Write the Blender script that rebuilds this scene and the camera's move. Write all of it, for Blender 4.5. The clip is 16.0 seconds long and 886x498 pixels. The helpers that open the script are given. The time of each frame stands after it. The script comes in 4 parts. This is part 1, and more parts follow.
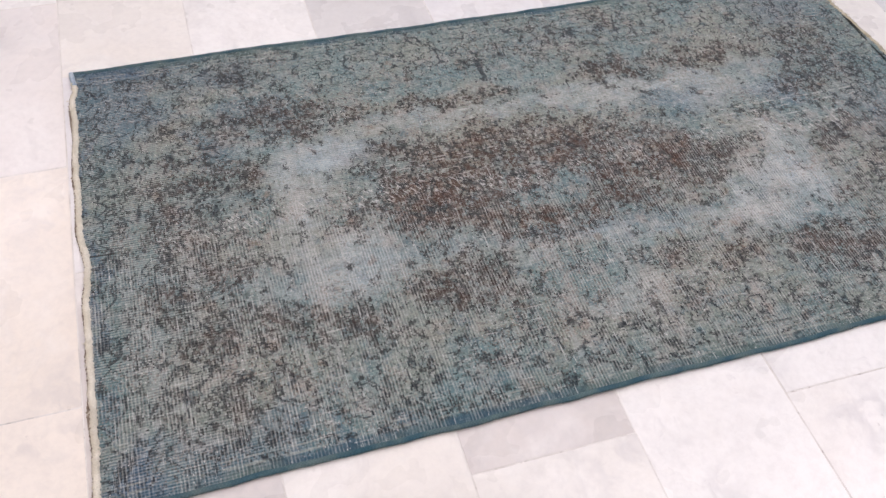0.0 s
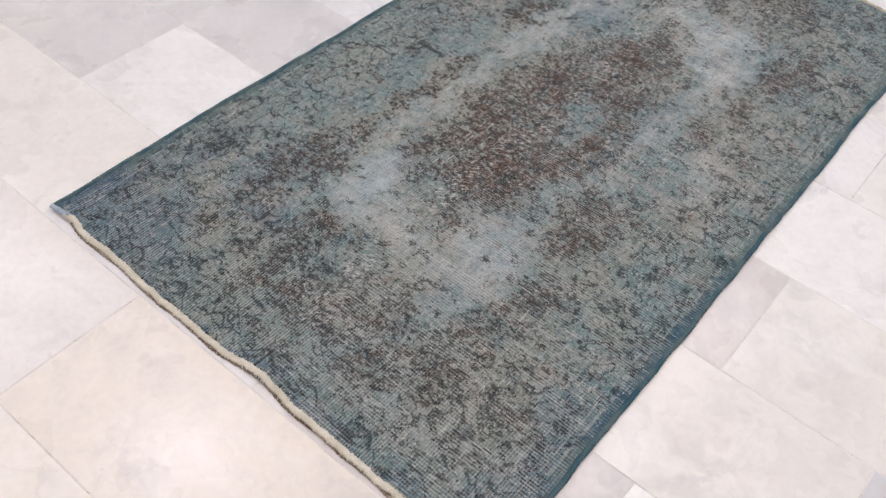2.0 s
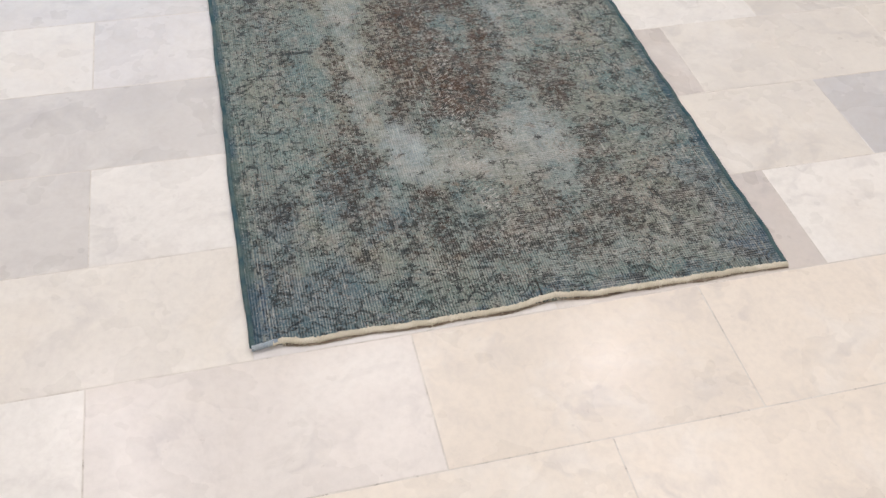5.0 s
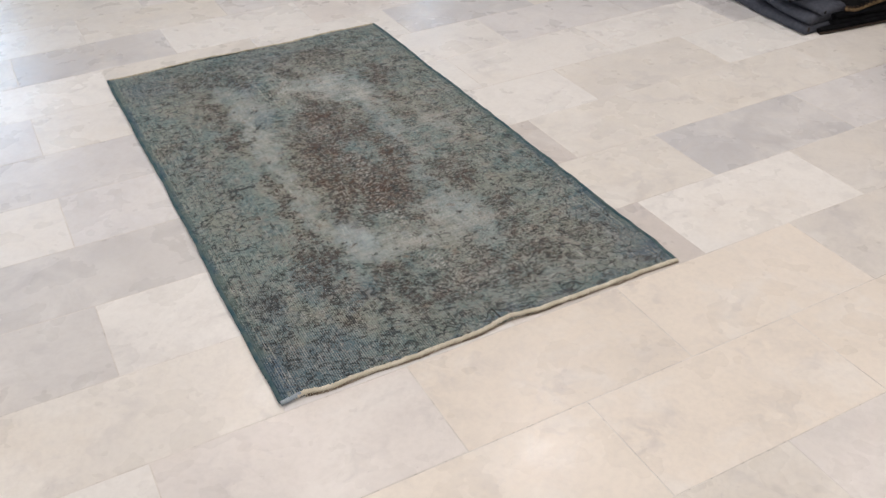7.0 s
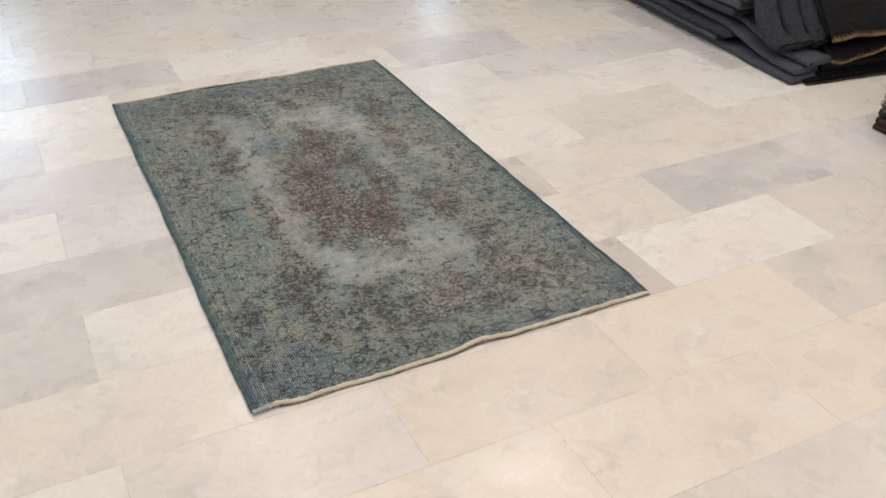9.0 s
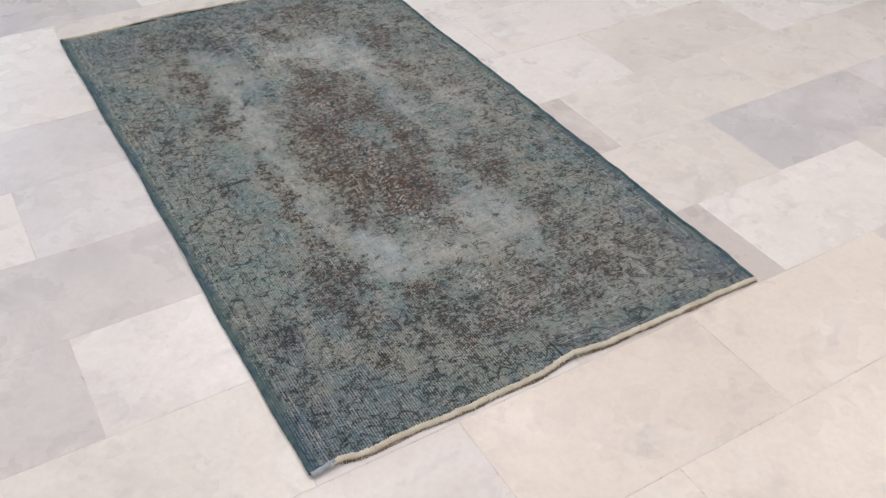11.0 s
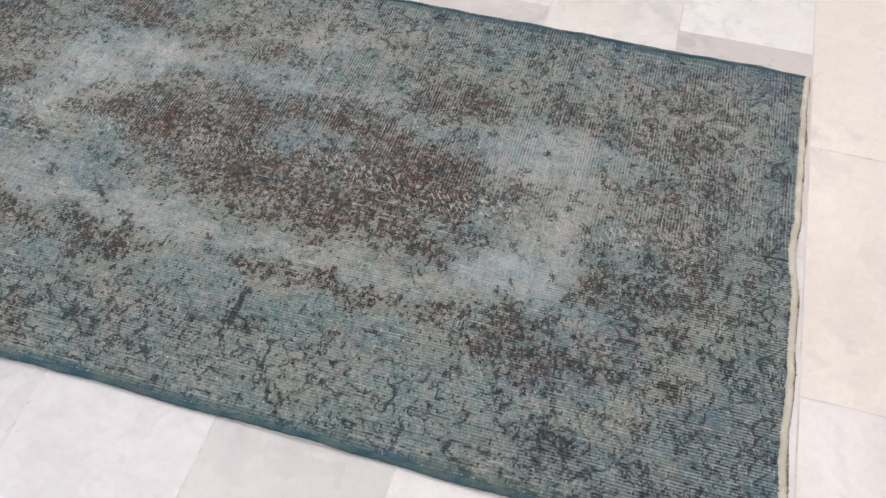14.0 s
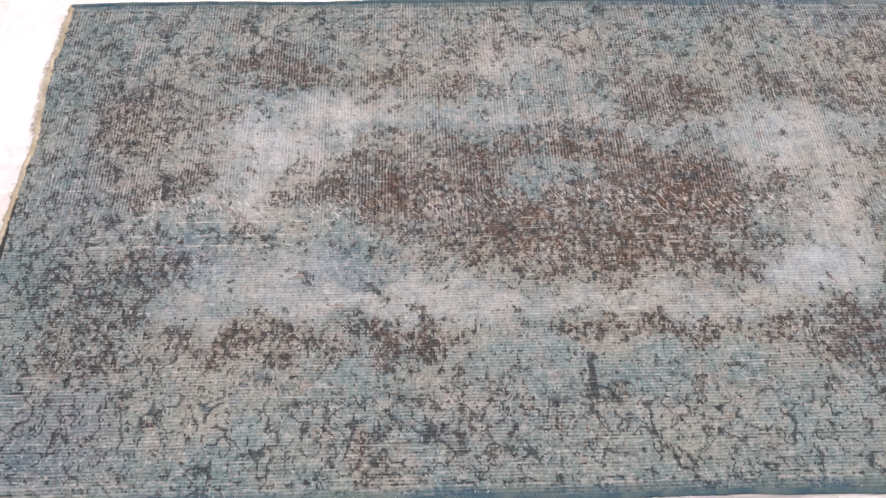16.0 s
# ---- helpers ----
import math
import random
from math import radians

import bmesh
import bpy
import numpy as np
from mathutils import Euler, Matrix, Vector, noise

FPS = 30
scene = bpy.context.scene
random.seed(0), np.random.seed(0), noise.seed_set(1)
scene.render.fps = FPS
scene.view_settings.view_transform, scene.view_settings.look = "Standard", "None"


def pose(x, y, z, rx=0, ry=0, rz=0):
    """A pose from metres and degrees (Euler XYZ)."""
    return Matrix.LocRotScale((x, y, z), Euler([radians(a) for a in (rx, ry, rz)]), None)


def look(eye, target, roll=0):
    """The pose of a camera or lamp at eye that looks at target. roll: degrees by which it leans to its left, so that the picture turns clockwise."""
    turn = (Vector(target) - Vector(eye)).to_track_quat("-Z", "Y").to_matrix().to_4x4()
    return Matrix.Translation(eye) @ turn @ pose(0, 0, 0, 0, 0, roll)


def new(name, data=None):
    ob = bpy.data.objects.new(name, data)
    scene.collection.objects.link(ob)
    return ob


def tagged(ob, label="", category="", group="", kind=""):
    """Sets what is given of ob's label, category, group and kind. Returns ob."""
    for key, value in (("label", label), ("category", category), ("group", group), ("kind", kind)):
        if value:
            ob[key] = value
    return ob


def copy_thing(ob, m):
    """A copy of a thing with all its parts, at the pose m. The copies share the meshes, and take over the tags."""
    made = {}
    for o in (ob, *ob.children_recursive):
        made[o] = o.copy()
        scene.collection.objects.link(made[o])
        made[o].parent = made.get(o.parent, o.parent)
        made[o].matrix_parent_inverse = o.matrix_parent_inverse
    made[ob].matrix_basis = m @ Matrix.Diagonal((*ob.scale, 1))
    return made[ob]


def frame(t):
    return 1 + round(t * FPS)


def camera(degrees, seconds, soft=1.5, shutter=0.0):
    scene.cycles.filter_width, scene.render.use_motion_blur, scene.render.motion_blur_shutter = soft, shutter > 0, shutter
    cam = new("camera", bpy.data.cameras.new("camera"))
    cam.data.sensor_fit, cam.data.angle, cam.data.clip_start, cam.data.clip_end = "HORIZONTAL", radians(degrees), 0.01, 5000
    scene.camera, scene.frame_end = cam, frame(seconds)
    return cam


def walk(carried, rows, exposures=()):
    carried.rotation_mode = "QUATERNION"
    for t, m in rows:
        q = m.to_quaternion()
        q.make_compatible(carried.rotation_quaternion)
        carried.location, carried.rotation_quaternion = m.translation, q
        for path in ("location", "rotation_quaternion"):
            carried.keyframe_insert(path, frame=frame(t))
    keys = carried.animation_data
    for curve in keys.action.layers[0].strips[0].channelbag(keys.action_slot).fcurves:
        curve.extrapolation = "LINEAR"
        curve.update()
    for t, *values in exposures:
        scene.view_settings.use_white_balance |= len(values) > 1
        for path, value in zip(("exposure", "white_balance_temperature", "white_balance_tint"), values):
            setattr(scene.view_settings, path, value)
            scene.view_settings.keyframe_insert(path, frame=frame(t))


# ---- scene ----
cam = camera(51.8, 16.0, soft=1.5, shutter=0.0)
PATH = [
    (0, (1.844, 0.284, 1.399), (0.626, 0.742, -0.121), 4.6),
    (0.5, (1.817, 0.115, 1.376), (0.664, 0.752, -0.129), 5.0),
    (1, (1.667, -0.035, 1.375), (0.604, 0.741, -0.131), 3.9),
    (1.5, (1.49, -0.222, 1.379), (0.556, 0.665, -0.151), 5.2),
    (2, (1.342, -0.51, 1.382), (0.582, 0.567, -0.122), 6.1),
    (2.5, (1.176, -0.639, 1.371), (0.561, 0.54, -0.123), 5.5),
    (3, (0.919, -0.688, 1.373), (0.445, 0.487, -0.174), 6.6),
    (3.5, (0.686, -0.805, 1.374), (0.402, 0.449, -0.157), 6.9),
    (3.7, (0.599, -0.891, 1.385), (0.442, 0.396, -0.138), 7.2),
    (5.8, (-0.242, -1.161, 1.423), (0.36, 0.189, 0.075), -0.5),
    (6, (-0.305, -1.221, 1.443), (0.366, 0.141, 0.141), -1.1),
    (6.5, (-0.382, -1.357, 1.454), (0.408, 0.012, 0.229), -1.3),
    (7, (-0.328, -1.464, 1.473), (0.404, -0.011, 0.311), -1.9),
    (7.5, (-0.301, -1.552, 1.481), (0.41, -0.048, 0.37), -0.2),
    (8, (-0.292, -1.618, 1.483), (0.446, -0.105, 0.402), -0.0),
    (8.5, (-0.287, -1.629, 1.481), (0.453, -0.108, 0.414), -0.2),
    (9, (-0.295, -1.588, 1.47), (0.444, -0.076, 0.39), -0.1),
    (9.2, (-0.302, -1.55, 1.471), (0.424, -0.044, 0.373), -0.5),
    (11.3, (-0.347, -0.856, 1.384), (0.48, 0.423, 0.088), 0.5),
    (11.5, (-0.371, -0.779, 1.372), (0.488, 0.481, 0.078), -0.2),
    (12, (-0.487, -0.537, 1.373), (0.535, 0.558, 0.048), 0.5),
    (12.5, (-0.526, -0.322, 1.345), (0.584, 0.624, -0.024), 0.6),
    (13, (-0.5, -0.065, 1.332), (0.661, 0.677, -0.118), 0.2),
    (13.5, (-0.513, 0.158, 1.319), (0.684, 0.688, -0.192), 1.5),
    (14, (-0.583, 0.39, 1.327), (0.62, 0.698, -0.241), 1.7),
    (14.5, (-0.542, 0.556, 1.298), (0.627, 0.813, -0.305), -2.2),
    (15, (-0.452, 0.776, 1.311), (0.685, 0.903, -0.33), -1.5),
    (15.5, (-0.423, 1.002, 1.327), (0.714, 1.037, -0.318), 1.3),
    (16, (-0.447, 1.259, 1.369), (0.662, 1.184, -0.293), 2.2),
]
EXPOSURES = [(0.0, -0.03, 6050, 22), (0.6, -0.14, 6050, 21), (1.0, -0.26, 6050, 20), (1.6, -0.26, 6050, 20), (2.0, -0.12, 6050, 19),
             (3.7, -0.03, 6050, 15), (5.8, -0.32, 6450, 15), (6.5, -0.36, 6350, 15), (7.1, -0.34, 6450, 15), (7.5, -0.29, 7050, 13), (8.0, -0.31, 6700, 14), (9.2, -0.31, 6750, 14),
             (11.3, -0.28, 6100, 17), (12.0, -0.16, 6000, 14), (12.6, 0.0, 6000, 14), (13.2, 0.02, 6000, 14),
             (14.0, -0.13, 6050, 16), (15.0, -0.05, 6250, 26), (15.5, 0.22, 6300, 27), (16.0, 0.41, 6350, 27)]
walk(cam, [(t, look(eye, target, roll)) for t, eye, target, roll in PATH], EXPOSURES)

# ---- world, sun side and lamps ----
world = bpy.data.worlds.new("world")
scene.world = world
world.use_nodes = True
wn = world.node_tree
sky = wn.nodes.new("ShaderNodeTexSky")
sky.sky_type, sky.sun_disc = "NISHITA", False
sky.sun_elevation, sky.sun_rotation = radians(42), radians(200)
wn.links.new(sky.outputs[0], wn.nodes["Background"].inputs[0])
wn.nodes["Background"].inputs[1].default_value = 0.12

CEIL = 2.95
WEST, EAST, SOUTH, NORTH = -4.2, 6.2, -4.6, 6.3


def area_lamp(name, m, sx, sy, power, colour, shape="RECTANGLE"):
    d = bpy.data.lights.new(name, "AREA")
    d.shape, d.size, d.size_y, d.energy, d.color = shape, sx, sy, power, colour
    ob = new(name, d)
    ob.matrix_world = m
    return ob


COOL, WARM = (0.55, 0.78, 1.0), (1.0, 0.93, 0.84)
WINDOWS = [(-2.1, -0.12, 0.95, 2.35), (3.36, 3.66, 0.25, 2.1)]
for wx0, wx1, wz0, wz1 in WINDOWS:
    area_lamp("window_light", pose((wx0 + wx1) / 2, NORTH + 0.12, (wz0 + wz1) / 2, -90, 0, 0), wx1 - wx0, wz1 - wz0,
              19 * (wx1 - wx0) * (wz1 - wz0), COOL)
LAMPS = [(x, y) for x in (-2.5, -0.9, 0.6, 1.95, 3.7) for y in (-2.6, -0.9, 0.6, 1.8, 3.2)
         if (x, y) not in ((0.6, 0.6), (0.6, -0.9), (-0.9, -0.9), (3.7, 3.2), (-2.5, 3.2), (3.7, 1.8), (-2.5, 1.8), (-0.9, 3.2), (1.95, 3.2))]
for lx, ly in LAMPS:
    area_lamp("downlight_bulb", pose(lx, ly, CEIL - 0.012), 0.13, 0.13, 12.5, WARM, "DISK")


# ---- materials ----
class Mat:
    """A node material with short helpers."""

    def __init__(self, name, rough=0.6, metal=0.0):
        self.m = bpy.data.materials.new(name)
        self.m.use_nodes = True
        self.t = self.m.node_tree
        self.b = self.t.nodes["Principled BSDF"]
        self.b.inputs["Roughness"].default_value, self.b.inputs["Metallic"].default_value = rough, metal
        self.co = self.t.nodes.new("ShaderNodeTexCoord").outputs["Object"]

    def put(self, sock, v):
        if isinstance(v, bpy.types.NodeSocket):
            self.t.links.new(v, sock)
        elif isinstance(v, tuple) and sock.type == "RGBA":
            sock.default_value = (*v[:3], 1)
        else:
            sock.default_value = v

    def f(self, op, a, b=0.0, c=0.0, clamp=False):
        n = self.t.nodes.new("ShaderNodeMath")
        n.operation, n.use_clamp = op, clamp
        for s, v in zip(n.inputs, (a, b, c)):
            self.put(s, v)
        return n.outputs[0]

    def v(self, op, a, b=(0, 0, 0), scale=None):
        n = self.t.nodes.new("ShaderNodeVectorMath")
        n.operation = op
        self.put(n.inputs[0], a)
        self.put(n.inputs[1], b)
        if scale is not None:
            self.put(n.inputs["Scale"], scale)
        return n.outputs["Value" if op in ("LENGTH", "DOT_PRODUCT", "DISTANCE") else "Vector"]

    def noise(self, co, scale, detail=3.0, rough=0.55, dist=0.0, colour=False):
        n = self.t.nodes.new("ShaderNodeTexNoise")
        self.put(n.inputs["Vector"], co)
        for k, val in (("Scale", scale), ("Detail", detail), ("Roughness", rough), ("Distortion", dist)):
            n.inputs[k].default_value = val
        return n.outputs["Color" if colour else "Fac"]

    def voro(self, co, scale, feature="F1"):
        n = self.t.nodes.new("ShaderNodeTexVoronoi")
        n.feature = feature
        self.put(n.inputs["Vector"], co)
        n.inputs["Scale"].default_value = scale
        return n.outputs["Distance"]

    def step(self, x, lo, hi, a=0.0, b=1.0):
        n = self.t.nodes.new("ShaderNodeMapRange")
        n.interpolation_type = "SMOOTHSTEP"
        for k, val in zip(n.inputs, (x, lo, hi, a, b)):
            self.put(k, val)
        return n.outputs[0]

    def mix(self, fac, a, b, kind="MIX"):
        n = self.t.nodes.new("ShaderNodeMix")
        n.data_type, n.blend_type = "RGBA", kind
        for s, val in ((n.inputs[0], fac), (n.inputs[6], a), (n.inputs[7], b)):
            self.put(s, val)
        return n.outputs[2]

    def xyz(self, co):
        n = self.t.nodes.new("ShaderNodeSeparateXYZ")
        self.put(n.inputs[0], co)
        return n.outputs

    def scaled(self, co, s):
        return self.v("MULTIPLY", co, s)

    def bump(self, h, strength, dist):
        n = self.t.nodes.new("ShaderNodeBump")
        self.put(n.inputs["Height"], h)
        n.inputs["Strength"].default_value, n.inputs["Distance"].default_value = strength, dist
        self.t.links.new(n.outputs[0], self.b.inputs["Normal"])

    def done(self, colour, rough=None):
        self.put(self.b.inputs["Base Color"], colour)
        if rough is not None:
            self.put(self.b.inputs["Roughness"], rough)
        return self.m


def paint(name, rgb, rough=0.85):
    m = Mat(name, rough)
    n = m.noise(m.co, 1.3, 4)
    g = m.noise(m.co, 60, 3)
    m.bump(g, 0.15, 0.002)
    return m.done(m.mix(m.step(n, 0.3, 0.7), tuple(c * 0.93 for c in rgb), rgb))


def marble_tile():
    """Polished white marble; each tile has its own tone and its own cut of the clouds and veins."""
    m = Mat("marble_tile", 0.3)
    info = m.t.nodes.new("ShaderNodeObjectInfo")
    geo = m.t.nodes.new("ShaderNodeNewGeometry")
    rnd = info.outputs["Random"]
    shift = m.v("SCALE", (37.0, 19.0, 11.0), scale=rnd)
    turn = m.t.nodes.new("ShaderNodeVectorRotate")
    turn.rotation_type = "Z_AXIS"
    m.put(turn.inputs["Vector"], geo.outputs["Position"])
    m.put(turn.inputs["Angle"], m.f("MULTIPLY", rnd, 40.0))
    co = m.v("ADD", turn.outputs[0], shift)
    warp = m.v("ADD", co, m.v("SCALE", m.noise(co, 3.0, 4, 0.6, colour=True), scale=0.30))
    grey = m.f("MULTIPLY", m.step(m.noise(warp, 3.2, 5, 0.62), 0.36, 0.74), m.step(m.noise(co, 1.7, 2), 0.30, 0.62, 0.25, 1.0))
    band = m.noise(m.scaled(warp, (2.2, 9.0, 1)), 1.0, 5, 0.62)
    mottle = m.noise(warp, 17, 6, 0.72)
    grain = m.noise(co, 70, 4, 0.65)
    vein = m.f("ABSOLUTE", m.f("SUBTRACT", m.noise(warp, 2.4, 5, 0.6), 0.5))
    vein = m.f("MULTIPLY", m.step(vein, 0.045, 0.0), m.step(m.noise(co, 6.0, 3), 0.42, 0.70))
    tone = info.outputs["Color"]
    cloudy = m.step(m.xyz(tone)[0], 0.85, 0.70, 0.12, 1.0)
    c = m.mix(m.f("MULTIPLY", grey, m.f("MULTIPLY", cloudy, 0.70)), tone, (0.535, 0.53, 0.55))
    c = m.mix(m.f("MULTIPLY", m.step(band, 0.46, 0.80, 0.0, 0.55), cloudy), c, (0.56, 0.55, 0.56))
    c = m.mix(m.step(m.noise(warp, 2.1, 4, 0.6), 0.46, 0.80, 0.0, 0.28), c, (0.76, 0.68, 0.57))
    c = m.mix(m.step(m.noise(warp, 4.5, 4, 0.6), 0.52, 0.30, 0.0, 0.45), c, (0.86, 0.85, 0.835))
    c = m.mix(m.f("MULTIPLY", m.step(mottle, 0.42, 0.76, 0.0, 0.50), m.f("ADD", 0.35, m.f("MULTIPLY", cloudy, 0.5))), c, (0.53, 0.51, 0.50))
    c = m.mix(m.f("MULTIPLY", vein, 0.30), c, (0.44, 0.43, 0.45))
    pit = m.f("MULTIPLY", m.step(m.noise(co, 62, 3, 0.65), 0.66, 0.74), m.step(m.noise(co, 6, 3), 0.50, 0.64))
    c = m.mix(m.f("MULTIPLY", pit, 0.30), c, (0.36, 0.33, 0.32))
    speck = m.f("MULTIPLY", m.step(m.noise(warp, 40, 4, 0.7), 0.56, 0.74), m.step(m.noise(co, 4, 3), 0.42, 0.66))
    c = m.mix(m.f("MULTIPLY", speck, 0.24), c, (0.45, 0.44, 0.46))
    c = m.mix(m.step(grain, 0.36, 0.72, 0.0, 0.12), c, (0.45, 0.43, 0.42))
    m.bump(m.noise(co, 5, 1), 0.02, 0.004)
    return m.done(c, m.step(m.noise(co, 7, 3), 0.3, 0.7, 0.26, 0.32))


def grout():
    """White cement joints, rubbed nearly level and patchily grimed."""
    m = Mat("grout", 0.85)
    n = m.noise(m.co, 7, 5, 0.7)
    c = m.mix(m.step(n, 0.35, 0.70), (0.76, 0.74, 0.71), (0.55, 0.52, 0.49))
    c = m.mix(m.step(m.noise(m.co, 55, 3, 0.7), 0.56, 0.68, 0.0, 0.7), c, (0.36, 0.33, 0.31))
    m.bump(m.noise(m.co, 300, 2), 0.3, 0.001)
    return m.done(c)


RUG_W, RUG_L = 1.125, 1.955
RUG_Y = 0.024
KNOT_X, KNOT_Y, RIB_W = 0.0032, 0.0030, 0.0056


def overdyed_pile():
    """Worn, overdyed hand-knotted pile: teal-grey dye over a brown floral ground, bare warps showing through."""
    m = Mat("overdyed_pile", 0.95)
    p = m.co
    x, y, _ = m.xyz(p)
    # knots sit in a grid of warps and wefts
    cell = m.v("FLOOR", m.v("MULTIPLY", p, (1 / KNOT_X, 1 / KNOT_Y, 0)))
    k = m.v("MULTIPLY", cell, (KNOT_X, KNOT_Y, 0))
    white = m.t.nodes.new("ShaderNodeTexWhiteNoise")
    m.put(white.inputs["Vector"], cell)
    rnd = white.outputs["Value"]
    hue = m.xyz(white.outputs["Color"])

    def shaken(co, scale, amount, detail=3.0):
        n = m.noise(co, scale, detail, 0.65, colour=True)
        return m.v("ADD", co, m.v("SCALE", m.v("SUBTRACT", n, (0.5, 0.5, 0.5)), scale=amount))

    q = shaken(p, 7, 0.30, 5.0)

    def union(ovals, soft=0.75):
        """Soft-edged wandering patches: centre, half width, half length, weight."""
        out = None
        for cx, cy, rx, ry, w in ovals:
            d = m.v("LENGTH", m.v("MULTIPLY", m.v("SUBTRACT", q, (cx - 0.012, cy, 0)), (1 / rx, 1 / ry, 0)))
            g = m.step(d, 1 + soft, 1 - soft, 0.0, w)
            out = g if out is None else m.f("MAXIMUM", out, g)
        return out

    def both(a, b):
        return m.f("MULTIPLY", a, b)

    def line(at, half, lo, hi):
        """A lengthwise line at x = at between y = lo and hi."""
        d = m.f("ABSOLUTE", m.f("SUBTRACT", x, at))
        return both(m.step(d, half, half * 0.4), both(m.step(y, lo, lo + 0.03), m.step(y, hi, hi - 0.03)))

    # what the old design was: medallion, corner sprays, border sprays
    core = union([(0.635, 0.955, 0.050, 0.085, 1.0)], 0.45)
    medal = union([(0.60, 0.98, 0.165, 0.345, 1.0)], 0.35)
    medal = both(medal, m.step(core, 0.0, 1.0, 1.0, 0.08))
    strong = union([(0.60, 1.29, 0.075, 0.040, 1.0), (0.60, 0.735, 0.075, 0.105, 1.0), (0.70, 0.86, 0.040, 0.14, 0.85), (0.46, 0.82, 0.045, 0.17, 0.8),
                    (0.64, 1.12, 0.060, 0.08, 0.6), (0.50, 1.02, 0.040, 0.10, 0.7)])
    sprays = union([(0.92, 1.52, 0.045, 0.120, 1.0), (0.90, 1.31, 0.035, 0.065, 0.85), (0.88, 1.14, 0.030, 0.070, 0.55), (0.79, 1.64, 0.045, 0.045, 0.8),
                    (0.84, 0.715, 0.050, 0.105, 1.0), (0.85, 0.49, 0.060, 0.060, 0.75), (0.84, 0.38, 0.050, 0.080, 0.8), (0.84, 0.25, 0.055, 0.055, 0.85),
                    (0.65, 0.28, 0.080, 0.070, 0.8), (0.61, 0.54, 0.040, 0.050, 0.65), (0.63, 1.39, 0.050, 0.075, 0.75), (0.61, 1.70, 0.040, 0.085, 0.7),
                    (0.44, 0.345, 0.050, 0.050, 0.95), (0.28, 0.46, 0.040, 0.130, 0.8), (0.31, 0.85, 0.030, 0.160, 0.75), (0.30, 0.62, 0.035, 0.045, 0.7)])
    sprays2 = union([(0.29, 1.50, 0.050, 0.180, 0.85), (0.30, 1.27, 0.050, 0.080, 0.9), (0.44, 1.66, 0.025, 0.045, 0.9), (0.205, 0.965, 0.040, 0.030, 0.3),
                     (0.20, 0.76, 0.020, 0.020, 0.7), (0.09, 1.32, 0.030, 0.040, 0.7), (0.80, 1.80, 0.120, 0.070, 0.7), (0.33, 1.78, 0.150, 0.080, 0.75),
                     (0.27, 0.24, 0.045, 0.040, 0.7), (0.42, 0.22, 0.060, 0.090, 0.75), (0.55, 0.19, 0.070, 0.060, 0.8), (0.73, 0.18, 0.070, 0.060, 0.75),
                     (0.11, 0.40, 0.040, 0.060, 0.55), (0.98, 1.02, 0.030, 0.140, 0.4), (0.15, 1.15, 0.060, 0.200, 0.35), (0.98, 0.28, 0.050, 0.10, 0.45)])
    dark = m.f("MAXIMUM", sprays, sprays2)
    pale = union([(0.73, 1.52, 0.085, 0.100, 1.0), (0.81, 1.37, 0.040, 0.130, 0.85), (0.62, 1.55, 0.050, 0.060, 0.7), (0.71, 0.50, 0.080, 0.100, 0.75),
                  (0.40, 0.54, 0.060, 0.095, 1.0), (0.39, 0.53, 0.03, 0.04, 1.0), (0.37, 1.25, 0.030, 0.330, 0.65), (0.36, 0.82, 0.022, 0.220, 0.45), (0.50, 0.45, 0.140, 0.030, 0.65),
                  (0.42, 1.50, 0.045, 0.120, 0.6), (0.95, 1.05, 0.050, 0.120, 0.4), (0.33, 0.36, 0.035, 0.030, 0.4), (0.79, 1.02, 0.030, 0.200, 0.5), (0.77, 0.66, 0.030, 0.120, 0.4)], 0.85)

    # ground dye, clouded and drawn out along the warps
    big = m.noise(q, 3.6, 3, 0.6)
    streak = m.noise(m.scaled(shaken(p, 3, 0.03), (17, 1.3, 1)), 1.0, 4, 0.65)
    cross = m.noise(m.scaled(p, (1.6, 26, 1)), 1.0, 4, 0.65)
    blot = m.noise(k, 17, 5, 0.7)
    c = m.mix(m.step(big, 0.36, 0.64), (0.138, 0.222, 0.226), (0.238, 0.264, 0.225))
    c = m.mix(m.step(streak, 0.48, 0.70, 0.0, 0.55), c, (0.085, 0.165, 0.205))
    c = m.mix(m.step(streak, 0.46, 0.28, 0.0, 0.45), c, (0.345, 0.360, 0.345))
    c = m.mix(both(m.step(cross, 0.47, 0.66, 0.0, 0.62), m.step(x, 0.40, 0.62)), c, (0.345, 0.365, 0.355))
    c = m.mix(m.step(blot, 0.48, 0.68, 0.0, 0.65), c, (0.330, 0.300, 0.270))
    c = m.mix(m.step(m.noise(k, 27, 4, 0.7), 0.53, 0.66, 0.0, 0.7), c, (0.060, 0.115, 0.145))
    # blue dye pooled along the ends and corners
    edge = m.f("MINIMUM", m.f("MINIMUM", x, m.f("SUBTRACT", RUG_W, x)), m.f("MINIMUM", m.f("MULTIPLY", y, 0.55), m.f("MULTIPLY", m.f("SUBTRACT", RUG_L, y), 0.7)))
    edge = m.f("ADD", edge, m.f("MULTIPLY", m.f("SUBTRACT", m.noise(p, 9, 3), 0.5), 0.12))
    c = m.mix(both(m.step(edge, 0.12, 0.02), m.step(m.noise(k, 9, 4), 0.38, 0.6, 0.1, 0.6)), c, (0.060, 0.140, 0.150))
